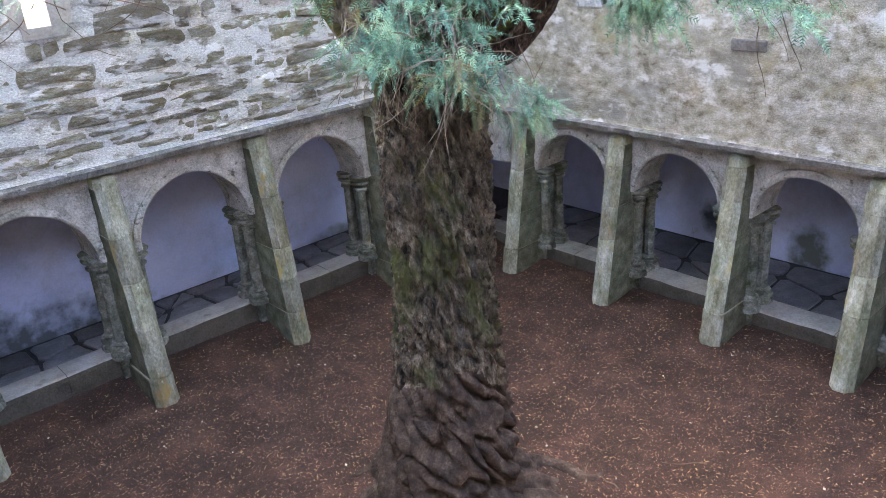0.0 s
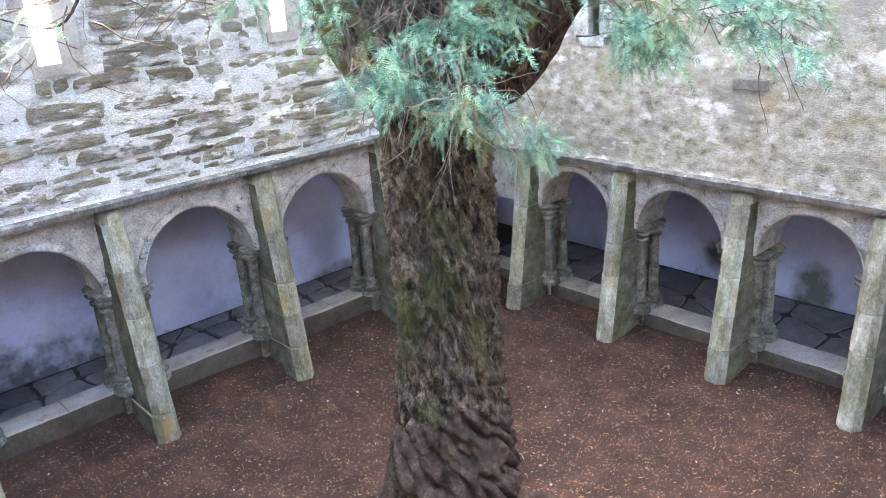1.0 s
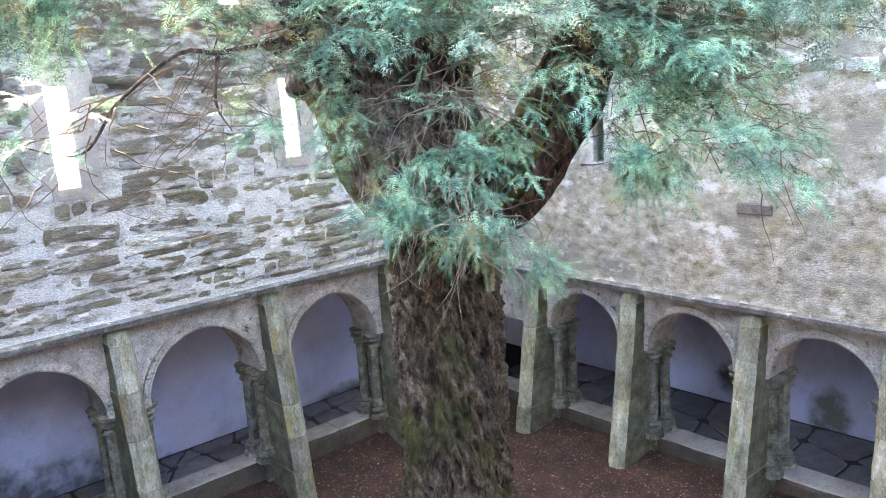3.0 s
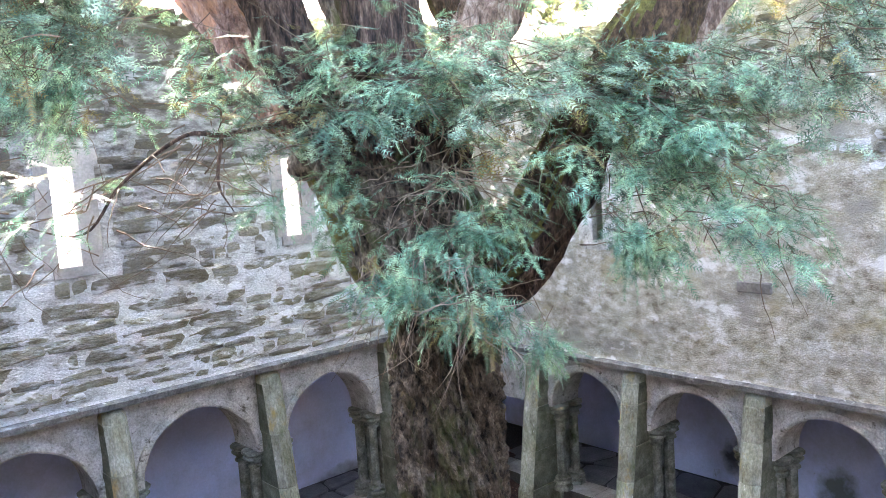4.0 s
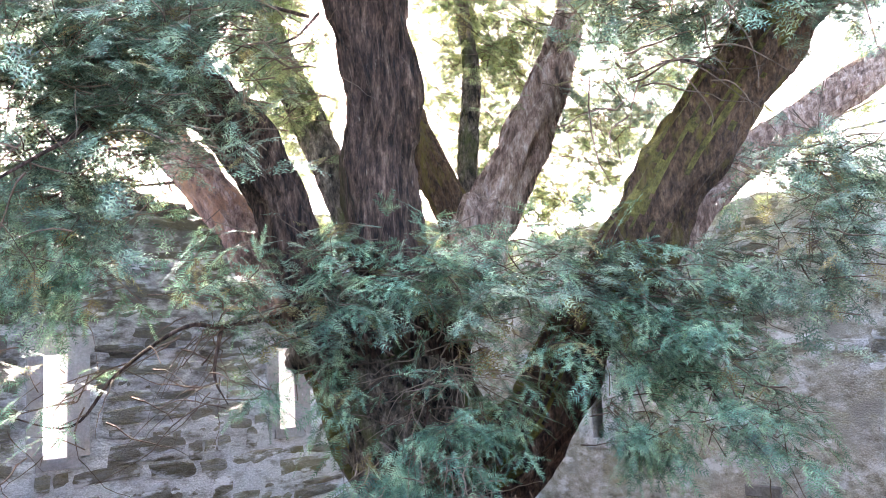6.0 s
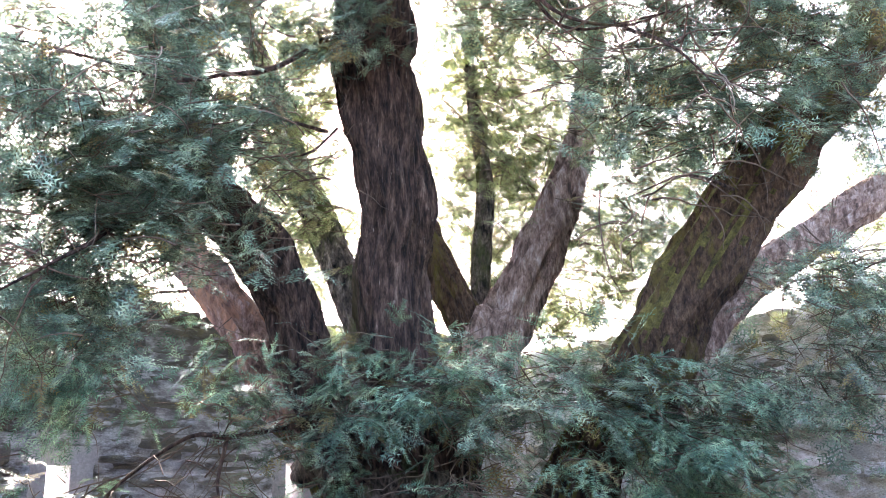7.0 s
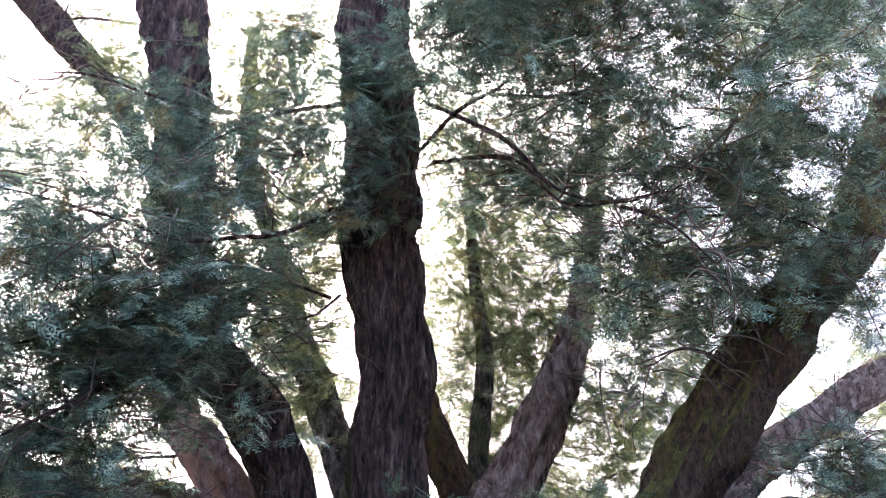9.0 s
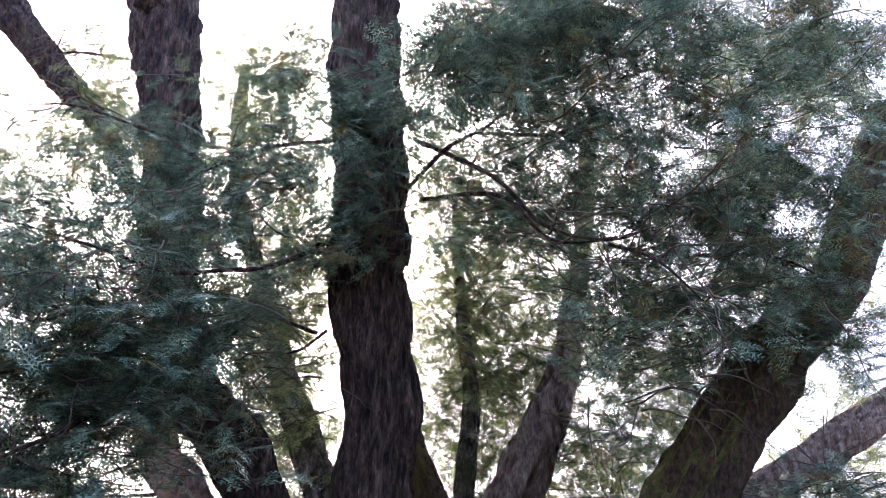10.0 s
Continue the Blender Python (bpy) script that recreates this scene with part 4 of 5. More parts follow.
FAR_MASSES = [
    (-1.60, -2.05, 7.80, 0.90, 0.50, 0.80, 34, 0.4),
    (-3.40, -0.50, 7.35, 0.90, 0.40, 0.55, 30, 0.4),
    (-1.70, -1.60, 6.95, 1.10, 0.50, 0.50, 34, 0.4),
    (-0.65, -2.85, 7.05, 0.90, 0.50, 0.60, 34, 0.4),
    (-0.50, -3.50, 7.90, 0.90, 0.50, 0.80, 34, 0.4),
    (-2.75, -0.70, 6.75, 0.90, 0.40, 0.40, 26, 0.4),
    (1.00, -3.90, 7.35, 1.00, 0.50, 0.60, 22, 0.4),
    (-1.50, -2.60, 8.60, 1.00, 0.50, 0.70, 34, 0.4),
    (-4.80, -1.90, 10.7, 0.80, 0.50, 0.60, 22, 0.4),
    (-5.90, -1.10, 10.3, 0.60, 0.50, 0.50, 14, 0.4),
    (-5.10, -1.45, 9.40, 0.60, 0.50, 0.60, 18, 0.4),
    (-4.05, -1.50, 9.80, 0.70, 0.50, 0.90, 26, 0.4),
    (-2.40, -2.45, 9.60, 0.90, 0.50, 0.90, 34, 0.4),
    (-0.70, -3.75, 8.60, 0.90, 0.50, 0.80, 30, 0.4),
    (-2.00, -1.85, 8.20, 0.90, 0.50, 0.80, 32, 0.4),
    (-4.60, -0.80, 8.20, 0.90, 0.50, 0.90, 30, 0.4),
    (-5.60, -0.40, 7.60, 0.90, 0.50, 0.80, 26, 0.4),
    (-0.30, -5.20, 8.60, 0.90, 0.50, 0.90, 30, 0.4),
    (-1.30, -3.20, 10.2, 1.30, 0.50, 0.90, 36, 0.4),
    (-3.28, -1.11, 7.23, 0.45, 0.45, 0.45, 24, 0.4),
    (-3.77, -1.17, 8.05, 0.40, 0.45, 0.50, 22, 0.4),
    (-4.80, -2.37, 9.66, 0.50, 0.45, 0.50, 16, 0.4),
    (-3.91, -1.80, 9.22, 0.35, 0.45, 0.50, 18, 0.4),
    (-2.18, -2.02, 8.67, 0.40, 0.45, 0.60, 18, 0.4),
    (-4.39, -1.60, 8.32, 0.40, 0.45, 0.40, 16, 0.4),
    (-4.70, 0.32, 6.61, 0.90, 0.50, 0.35, 24, 0.4),
    (-3.54, 0.28, 7.04, 0.70, 0.50, 0.45, 20, 0.4),
    (-0.48, -2.04, 6.57, 0.80, 0.50, 0.40, 26, 0.4),
    (-0.11, -2.69, 7.05, 0.70, 0.50, 0.50, 22, 0.4),
    (-0.12, -5.06, 7.37, 0.70, 0.50, 0.60, 16, 0.4),
    (-0.19, -5.03, 6.37, 0.60, 0.50, 0.50, 14, 0.4),
    (-0.85, -2.00, 7.60, 0.70, 0.50, 0.60, 22, 0.4),
    (-2.87, -0.28, 7.59, 0.50, 0.50, 0.60, 16, 0.4),
    (-6.06, -1.12, 8.56, 0.80, 0.50, 0.50, 16, 0.4),
    (-6.02, -0.33, 10.13, 0.90, 0.50, 0.60, 18, 0.4),
    (-4.62, -1.84, 11.30, 0.70, 0.50, 0.50, 16, 0.4),
    (-5.71, -0.85, 11.46, 0.80, 0.50, 0.50, 12, 0.4),
    (-3.51, -4.41, 10.54, 1.00, 0.50, 0.50, 24, 0.4),
    (-2.16, -5.92, 10.12, 1.00, 0.50, 0.50, 24, 0.4),
    (-2.99, -2.70, 10.32, 0.50, 0.50, 0.60, 18, 0.4),
]


def smooth_path(rows, step):
    """Catmull-Rom through the rows, resampled at about that step."""
    P = np.array(rows, float)
    P = np.vstack([2 * P[0] - P[1], P, 2 * P[-1] - P[-2]])
    out = []
    for k in range(1, len(P) - 2):
        a, b, c, d = P[k - 1:k + 3]
        n = max(2, int(np.linalg.norm(c[:3] - b[:3]) / step))
        for t in np.arange(n) / n:
            out.append(0.5 * (2 * b + (c - a) * t + (2 * a - 5 * b + 4 * c - d) * t * t + (3 * b - a - 3 * c + d) * t ** 3))
    out.append(P[-2])
    return np.array(out)


def frames_along(C):
    T = np.gradient(C, axis=0)
    T /= np.linalg.norm(T, axis=1, keepdims=True) + 1e-9
    side = np.cross(T[0], (0.3, 1, 0.1))
    side /= np.linalg.norm(side)
    A = []
    for t in T:
        side = side - t * (side @ t)
        side /= np.linalg.norm(side) + 1e-9
        A.append(side)
    A = np.array(A)
    return T, A, np.cross(T, A)


def tube(rows, step, seg, swell=None):
    """A tapered tube through rows of x, y, z, radius; swell(angle, along, place) scales its radius."""
    Q = smooth_path(rows, step)
    C, R = Q[:, :3], np.maximum(Q[:, 3], 0.002)
    T, A, B = frames_along(C)
    along = np.r_[0, np.cumsum(np.linalg.norm(np.diff(C, axis=0), axis=1))]
    th = np.linspace(0, 2 * math.pi, seg, endpoint=False)
    verts = np.empty((len(C), seg, 3))
    for i in range(len(C)):
        for j in range(seg):
            r = R[i] * (swell(th[j], along[i], C[i], R[i]) if swell else 1.0)
            verts[i, j] = C[i] + r * (math.cos(th[j]) * A[i] + math.sin(th[j]) * B[i])
    n = len(C)
    i, j = np.meshgrid(np.arange(n - 1), np.arange(seg), indexing="ij")
    k = (j + 1) % seg
    faces = np.stack([i * seg + j, i * seg + k, (i + 1) * seg + k, (i + 1) * seg + j], -1).reshape(-1, 4)
    verts = np.vstack([verts.reshape(-1, 3), C[-1:] + T[-1:] * R[-1] * 0.5])
    cap = np.array([[(n - 1) * seg + q, (n - 1) * seg + (q + 1) % seg, len(verts) - 1, len(verts) - 1] for q in range(seg)])
    return verts, faces, cap


def tube_mesh(name, rows, step, seg, swell=None):
    v, f, cap = tube(rows, step, seg, swell)
    bm = bmesh.new()
    vs = [bm.verts.new(p) for p in v]
    for q in f:
        bm.faces.new([vs[i] for i in q])
    for q in cap:
        bm.faces.new([vs[i] for i in q[:3]])
    me = bpy.data.meshes.new(name)
    bm.to_mesh(me)
    bm.free()
    me.shade_smooth()
    return me


YEW = thing("yew_tree", (0, 0, 0), "ancient yew with a thick twisted trunk and dark green needles", "tree")


def trunk_swell(a, along, c, r):
    z = c[2]
    x, y = math.cos(a), math.sin(a)
    twist = a + 1.5 * z
    tx, ty = math.cos(twist), math.sin(twist)
    low = max(0.0, min(1.0, (2.0 - z) / 1.2))
    bulge = 1 - abs(noise.noise((tx * 3.2, ty * 3.2, z * 1.9)))
    knobs = noise.noise((tx * 5.5, ty * 5.5, z * 3.4 + 7))
    ridge = abs(noise.noise((tx * 6, ty * 6, z * 0.9 + 3)))
    flare = max(0.0, (0.55 - z) / 0.55)
    roots = flare ** 1.8 * (0.26 * max(0, math.sin(5 * a + 0.6)) + 0.18 * max(0, math.sin(9 * a + 2)))
    lean = a + 0.35 * z
    lx, ly = math.cos(lean), math.sin(lean)
    crack = min(1.0, abs(noise.noise((lx * 7.5, ly * 7.5, z * 2.4 + 11))) / 0.22) ** 0.7
    plate = min(1.0, abs(noise.noise((lx * 15, ly * 15, z * 6 + 23))) / 0.28) ** 0.8
    flaky = 0.16 * crack + 0.06 * plate - 0.17 + 0.035 * noise.noise((x * 34, y * 34, z * 13))
    b1, b2 = noise.noise((tx * 3.6, ty * 3.6, z * 3.8 + 1)), noise.noise((tx * 6.5, ty * 6.5, z * 5 + 5))
    lump = min(1.0, math.sqrt(b1 * b1 + 0.0012) / 0.26) ** 0.8
    small = min(1.0, math.sqrt(b2 * b2 + 0.001) / 0.3)
    return 0.76 + (0.25 * lump + 0.05 * small) * (0.35 + 0.65 * low) + 0.05 * knobs - 0.22 * ridge * (1 - 0.93 * low) + roots + flaky * (1 - 0.92 * low) + 0.06 * noise.noise((x * 1.5, y * 1.5, z))


trunk_me = tube_mesh("trunk", TRUNK, 0.022, 150, trunk_swell)
trunk = link("trunk", trunk_me, [M_BARK, M_BARK_LOW], YEW, "thick brown trunk, twisted and mossy")
for p in trunk_me.polygons:
    zc = p.center.z + 0.25 * noise.noise(p.center * 2.5)
    p.material_index = 1 if zc < 1.35 else 0


def limb_swell(seed):
    def swell(a, along, c, r):
        x, y = math.cos(a), math.sin(a)
        return 1.03 + 0.24 * noise.noise((x * 1.3 + seed, y * 1.3, along * 2.2)) - 0.34 * abs(noise.noise((x * 3.4 + seed, y * 3.4, along * 1.1))) + 0.14 * min(1.0, abs(noise.noise((x * 6, y * 6 + seed, along * 1.6))) / 0.25) - 0.12 + 0.10 * noise.noise((x * 9, y * 9 + seed, along * 3)) + 0.05 * noise.noise((x * 16, y * 16 + seed, along * 14))
    return swell


LIMB_MATS = {"peeling_limb": M_BARK_PEEL, "grey_limb": M_BARK_PALE, "pale_limb": M_BARK_PALE, "mossy_limb": M_BARK_MOSS, "back_limb": M_BARK_MOSS, "slim_limb": M_BARK, "thin_limb": M_BARK}
LIMB_LABELS = {"peeling_limb": "pink-brown limb with peeling bark", "pale_limb": "pale weathered limb", "mossy_limb": "thick limb covered with yellow-green moss", "back_limb": "mossy leaning limb"}
LIMB_OBS = {}
MOSS_SIDE = Vector((-0.62, 0.1, 0.78)).normalized()
for k, (name, rows) in enumerate(BOUGHS.items()):
    me = tube_mesh("limb", rows, 0.035, 56, limb_swell(k * 3.7))
    LIMB_OBS[name] = link("limb", me, [LIMB_MATS.get(name, M_BARK_LIMB), M_BARK if name != "mossy_limb" else M_BARK_LIMB, M_MOSS], YEW, LIMB_LABELS.get(name, "dark furrowed limb"))
    for p in me.polygons:
        p.material_index = 1 if p.center.z + 0.3 * noise.noise(p.center * 3) < 4.75 else 0
        # moss grows on the side that faces up and west
        grown = p.normal.dot(MOSS_SIDE) + 0.45 * noise.noise(p.center * 5) + 0.3 * noise.noise(p.center * 17)
        if "moss" in name and grown > 0.72 or name == "dark_limb" and grown > 1.15 or name == "peeling_limb" and p.center.z < 5.1 and grown > 0.35:
            p.material_index = 2

rnd_b = random.Random(12)
for rows in BRANCHES:
    n = len(rows)
    r0 = 0.020 if n > 3 else 0.015
    wig = [(x + rnd_b.uniform(-0.02, 0.02), y + rnd_b.uniform(-0.02, 0.02), z + rnd_b.uniform(-0.02, 0.02), r0 * (1 - 0.78 * i / (n - 1))) for i, (x, y, z) in enumerate(rows)]
    nearest = min(BOUGHS, key=lambda b: min((Vector(q[:3]) - Vector(rows[0])).length for q in BOUGHS[b]))
    link("branch", tube_mesh("branch", wig, 0.06, 9, limb_swell(rnd_b.uniform(0, 90))), M_BARK_LIMB, LIMB_OBS[nearest])

# cut stubs and surface roots
def stub(place, way, r, length, mat, label, limb):
    p, w = Vector(place), Vector(way).normalized()
    rows = [(*(p + w * d), q) for d, q in ((-0.15, r * 1.25), (0, r * 1.1), (length * 0.6, r), (length, r * 0.92))]
    link("stub", tube_mesh("stub", rows, 0.03, 24, limb_swell(p.x * 9)), mat, LIMB_OBS[limb], label)


stub((-4.55, -3.00, 4.82), (-0.8, -0.4, -0.1), 0.12, 0.12, M_BARK, "sawn-off branch stub", "peeling_limb")
stub((-5.10, -3.15, 6.42), (-0.1, -1, -0.25), 0.13, 0.2, M_BARK_LIMB, "sawn-off branch stub", "dark_limb")
stub((-5.88, -2.12, 10.6), (-0.9, -0.2, 0.1), 0.13, 0.3, M_BARK_LIMB, "sawn-off branch stub", "dark_limb")
for a, ln, r in ((-2.5, 0.8, 0.12), (-1.1, 0.85, 0.10), (-0.55, 1.0, 0.12), (2.55, 0.55, 0.12), (2.0, 0.6, 0.1), (-1.8, 0.7, 0.13), (0.6, 0.8, 0.1), (-0.85, 0.75, 0.07)):
    rows = []
    for k in range(5):
        d = 0.48 + ln * k / 4
        b = a + 0.16 * math.sin(k * 1.7 + a)
        x, y = -4.0 + d * math.cos(b), -3.62 + d * math.sin(b)
        rows.append((x, y, ground_height(x, y) + (0.035, 0.0, -0.022, -0.035, -0.08)[k], r * (1 - 0.17 * k)))
    link("root", tube_mesh("root", rows, 0.04, 16, limb_swell(a * 5)), M_BARK_LOW, YEW, "grey-brown surface root")


# ---- foliage: flat sprays of needles on drooping twigs ----
def spray_template(seed, comb=False):
    """A flat fan of unit length: a drooping axis with side shoots, all set with two rows of needles."""
    rnd = np.random.RandomState(seed)
    pts, tri, kind = [], [], []
    up = np.array([0, 0, 1.0])

    def add(a, b, c, k):
        tri.append((len(pts), len(pts) + 1, len(pts) + 2))
        pts.extend([a, b, c])
        kind.append(k)

    def shoot(o, d, length, pairs):
        side = np.cross(up, d)
        for k in range(pairs):
            t = (k + 0.6) / pairs
            for sgn in (-1, 1):
                ln = (0.118 if comb else 0.150) * (0.62 + 0.5 * math.sin(math.pi * min(1, 0.2 + t * 0.75))) * rnd.uniform(0.8, 1.2)
                ang = math.radians(rnd.uniform(54, 74) - 22 * t)
                way = d * math.cos(ang) + sgn * side * math.sin(ang) + up * rnd.uniform(-0.2, 0.3)
                base = o + d * length * t
                half = 0.017 if comb else 0.026
                add(base - d * half, base + d * half, base + way * ln, 0)
        add(o - side * 0.009, o + side * 0.009, o + d * length, 1)

    shoot(np.zeros(3), np.array([1.0, 0, 0]), 1.0, 18 if comb else 10)
    for k in range(3 if comb else 6):
        t = 0.10 + 0.125 * k + rnd.uniform(-0.03, 0.03)
        ang = (1 if k % 2 else -1) * math.radians(rnd.uniform(36, 56))
        length = (0.60 - 0.42 * t) * rnd.uniform(0.75, 1.15)
        shoot(np.array([t, 0, 0]), np.array([math.cos(ang), math.sin(ang), rnd.uniform(-0.12, 0.12)]), length, max(3, int(length * (17 if comb else 11))))
    pts = np.array(pts)
    pts[:, 2] -= 0.20 * pts[:, 0] ** 2 + 0.25 * pts[:, 1] ** 2
    return pts, np.array(tri), np.array(kind)


SPRAYS = [spray_template(s) for s in range(4)]
COMBS = [spray_template(s, True) for s in range(10, 14)]
VIEW_R, VIEW_U = np.array([0.7513, -0.66, 0]), np.array([0.66, 0.7513, 0])
TREE_AXIS = np.array([-3.95, -3.65])


def foliage(mass, seed, dry=0.03, dense=2.0, big=1.0, needles=None, reach=1.0, even=False, comb=False):
    """One mass of foliage: drooping twigs through an ellipsoid, set with flat sprays on both sides."""
    cx, cy, cz, rx, ry, rz, count, droop = mass
    rnd = np.random.RandomState(seed)
    groups = {0: [], 1: []}
    twig_v, twig_f = [], []
    knots = rnd.normal(0, 1, (max(4, int(count * dense / 3.5)), 3))
    knots *= (rnd.uniform(0.15, 1.0, (len(knots), 1)) ** 0.5) / np.linalg.norm(knots, axis=1, keepdims=True)
    spread = np.array([0.16, 0.16, 0.10]) / np.maximum([rx, ry, rz], 0.12)
    for q in range(int(count * dense)):
        p = knots[rnd.randint(len(knots))] + rnd.normal(0, 1, 3) * np.minimum(spread, 0.35)
        if even:
            p = rnd.normal(0, 0.52, 3)
        start = np.array([cx, cy, cz]) + VIEW_R * p[0] * rx + VIEW_U * p[1] * ry + np.array([0, 0, p[2] * rz])
        out = np.append(start[:2] - TREE_AXIS, 0)
        out /= np.linalg.norm(out) + 1e-6
        way = out * 0.55 + np.append(rnd.normal(0, 0.6, 2), rnd.normal(0.05, 0.38))
        way[2] -= 0.35 * droop
        way /= np.linalg.norm(way)
        length = rnd.uniform(0.32, 0.75) * big * reach
        gap = 0.095 * big
        steps = max(2, int(length / gap))
        pos = start - way * length * 0.45
        side = np.cross(way, (0, 0, 1))
        side /= np.linalg.norm(side) + 1e-6
        line = [pos.copy()]
        for k in range(steps):
            way = way + np.array([0, 0, -0.04 * (0.2 + droop)]) + rnd.normal(0, 0.15, 3)
            way /= np.linalg.norm(way)
            pos = pos + way * gap
            line.append(pos.copy())
            if k < 1 and steps > 2:
                continue
            sgn = 1 if k % 2 else -1
            last = k == steps - 1
            d = way if last else way * rnd.uniform(0.45, 0.9) + sgn * side * rnd.uniform(0.5, 0.9) + np.array([0, 0, rnd.normal(-0.08 * (0.3 + droop), 0.14)])
            if comb:
                d[2] -= 0.55 * droop
            d = d / np.linalg.norm(d)
            up = np.array([rnd.normal(0, 0.4), rnd.normal(0, 0.4), 1.0])
            s = np.cross(up, d)
            s /= np.linalg.norm(s) + 1e-6
            u = np.cross(d, s)
            L = rnd.uniform(0.13, 0.25) * big * (1.35 if comb else 1.0)
            M = np.stack([d * L, s * L, u * L], 0)
            groups[1 if rnd.rand() < dry else 0].append((rnd.randint(4), M, pos.copy()))
        line = np.array(line)
        r = np.linspace(0.0045, 0.0015, len(line))[:, None]
        base = sum(len(v) for v in twig_v)
        s2 = np.cross(np.gradient(line, axis=0), (0.1, 0.2, 1.0))
        s2 /= np.linalg.norm(s2, axis=1, keepdims=True) + 1e-6
        ring = np.stack([line + s2 * r, line - s2 * r * 0.6 + np.array([0, 0, 1]) * r, line - s2 * r * 0.6 - np.array([0, 0, 1]) * r], 1)
        twig_v.append(ring.reshape(-1, 3))
        m = len(line)
        for k in range(m - 1):
            for j in range(3):
                a, b = base + k * 3 + j, base + k * 3 + (j + 1) % 3
                twig_f += [(a, b, b + 3), (a, b + 3, a + 3)]
    V, F, I = [np.vstack(twig_v)], [np.array(twig_f)], [np.full(len(twig_f), 1)]
    base = len(V[0])
    for g, items in groups.items():
        for tmpl in range(4):
            sel = [(M, p) for t, M, p in items if t == tmpl]
            if not sel:
                continue
            pts, tri, mi = (COMBS if comb else SPRAYS)[tmpl]
            Ms, ps = np.array([m for m, _ in sel]), np.array([p for _, p in sel])
            v = np.einsum("vk,nkc->nvc", pts, Ms) + ps[:, None]
            V.append(v.reshape(-1, 3))
            F.append((tri[None] + (np.arange(len(sel)) * len(pts))[:, None, None]).reshape(-1, 3) + base)
            I.append(np.tile(np.where(mi == 0, 2 if g else 0, 1), len(sel)))
            base += v.shape[0] * v.shape[1]
    me = soup("foliage", np.vstack(V), np.vstack(F), False, np.concatenate(I))
    for m in (needles or M_NEEDLE, M_TWIG, M_NEEDLE_DRY):
        me.materials.append(m)
    ob = new("foliage", me)
    ob.parent = YEW
    return tagged(ob, "dark green yew needles on drooping twigs", kind="stuff")


# fork sprays use the brightened needle colour in place of stronger light
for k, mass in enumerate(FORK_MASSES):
    foliage(mass, 60 + k, 0.07, 1.35, 0.95, M_NEEDLE_LIT, 0.6, comb=True)
for k, mass in enumerate(LEFT_MASSES + RIGHT_MASSES + CROWN_MASSES):
    foliage(mass, 112 + k, 0.07, 1.35, 1.0)
for k, mass in enumerate(BACK_MASSES):
    foliage(mass, 200 + k, 0.03, 1.45, 1.0, M_NEEDLE if k == 4 else M_NEEDLE_SUNLIT, even=k != 4)

for k, mass in enumerate(UPPER_MASSES):
    foliage(mass, 300 + k, 0.07, 1.3, 0.95)
for k, mass in enumerate(FAR_MASSES):
    foliage(mass, 340 + k, 0.03, 2.05, 1.05, M_NEEDLE_SUNLIT, even=True)


def twig_tangle(name, spots, count, length, radius, mat, seed, label):
    """Bare twigs, each a thin bent three-sided stem, starting about the given places."""
    rnd = np.random.RandomState(seed)
    V, F, base = [], [], 0
    for q in range(count):
        c = np.array(spots[rnd.randint(len(spots))]) + rnd.normal(0, 0.10, 3)
        out = np.append(c[:2] - TREE_AXIS, 0)
        way = 0.5 * out / (np.linalg.norm(out) + 1e-6) + np.append(rnd.normal(0, 0.6, 2), rnd.normal(-0.25, 0.35))
        way /= np.linalg.norm(way)
        n = 9
        step = length * rnd.uniform(0.5, 1.3) / n
        line = [c]
        for k in range(n):
            way = way + rnd.normal(0, 0.20, 3) + np.array([0, 0, -0.05])
            way /= np.linalg.norm(way)
            line.append(line[-1] + way * step)
        line = np.array(line)
        r = radius * np.linspace(1, 0.3, n + 1)[:, None]
        side = np.cross(np.gradient(line, axis=0), (0.2, 0.1, 1.0))
        side /= np.linalg.norm(side, axis=1, keepdims=True) + 1e-6
        up = np.array([0, 0, 1.0])
        V.append(np.stack([line + side * r, line - side * r * 0.6 + up * r, line - side * r * 0.6 - up * r], 1).reshape(-1, 3))
        for k in range(n):
            for j in range(3):
                a, b = base + k * 3 + j, base + k * 3 + (j + 1) % 3
                F.append((a, b, b + 3, a + 3))
        base += 3 * (n + 1)
    ob = link(name, soup(name, np.vstack(V), np.array(F)), mat, YEW, label)
    tagged(ob, kind="stuff")


twig_tangle("bare_twig", [p for rows in BRANCHES for p in rows] + [m[:3] for m in LEFT_MASSES + RIGHT_MASSES + UPPER_MASSES], 650, 0.6, 0.006, M_TWIG, 5, "bare dark twigs")
twig_tangle("dead_twig", [m[:3] for m in FORK_MASSES[:4]], 130, 0.6, 0.0045, M_DEADWOOD, 6, "pale dead twigs")


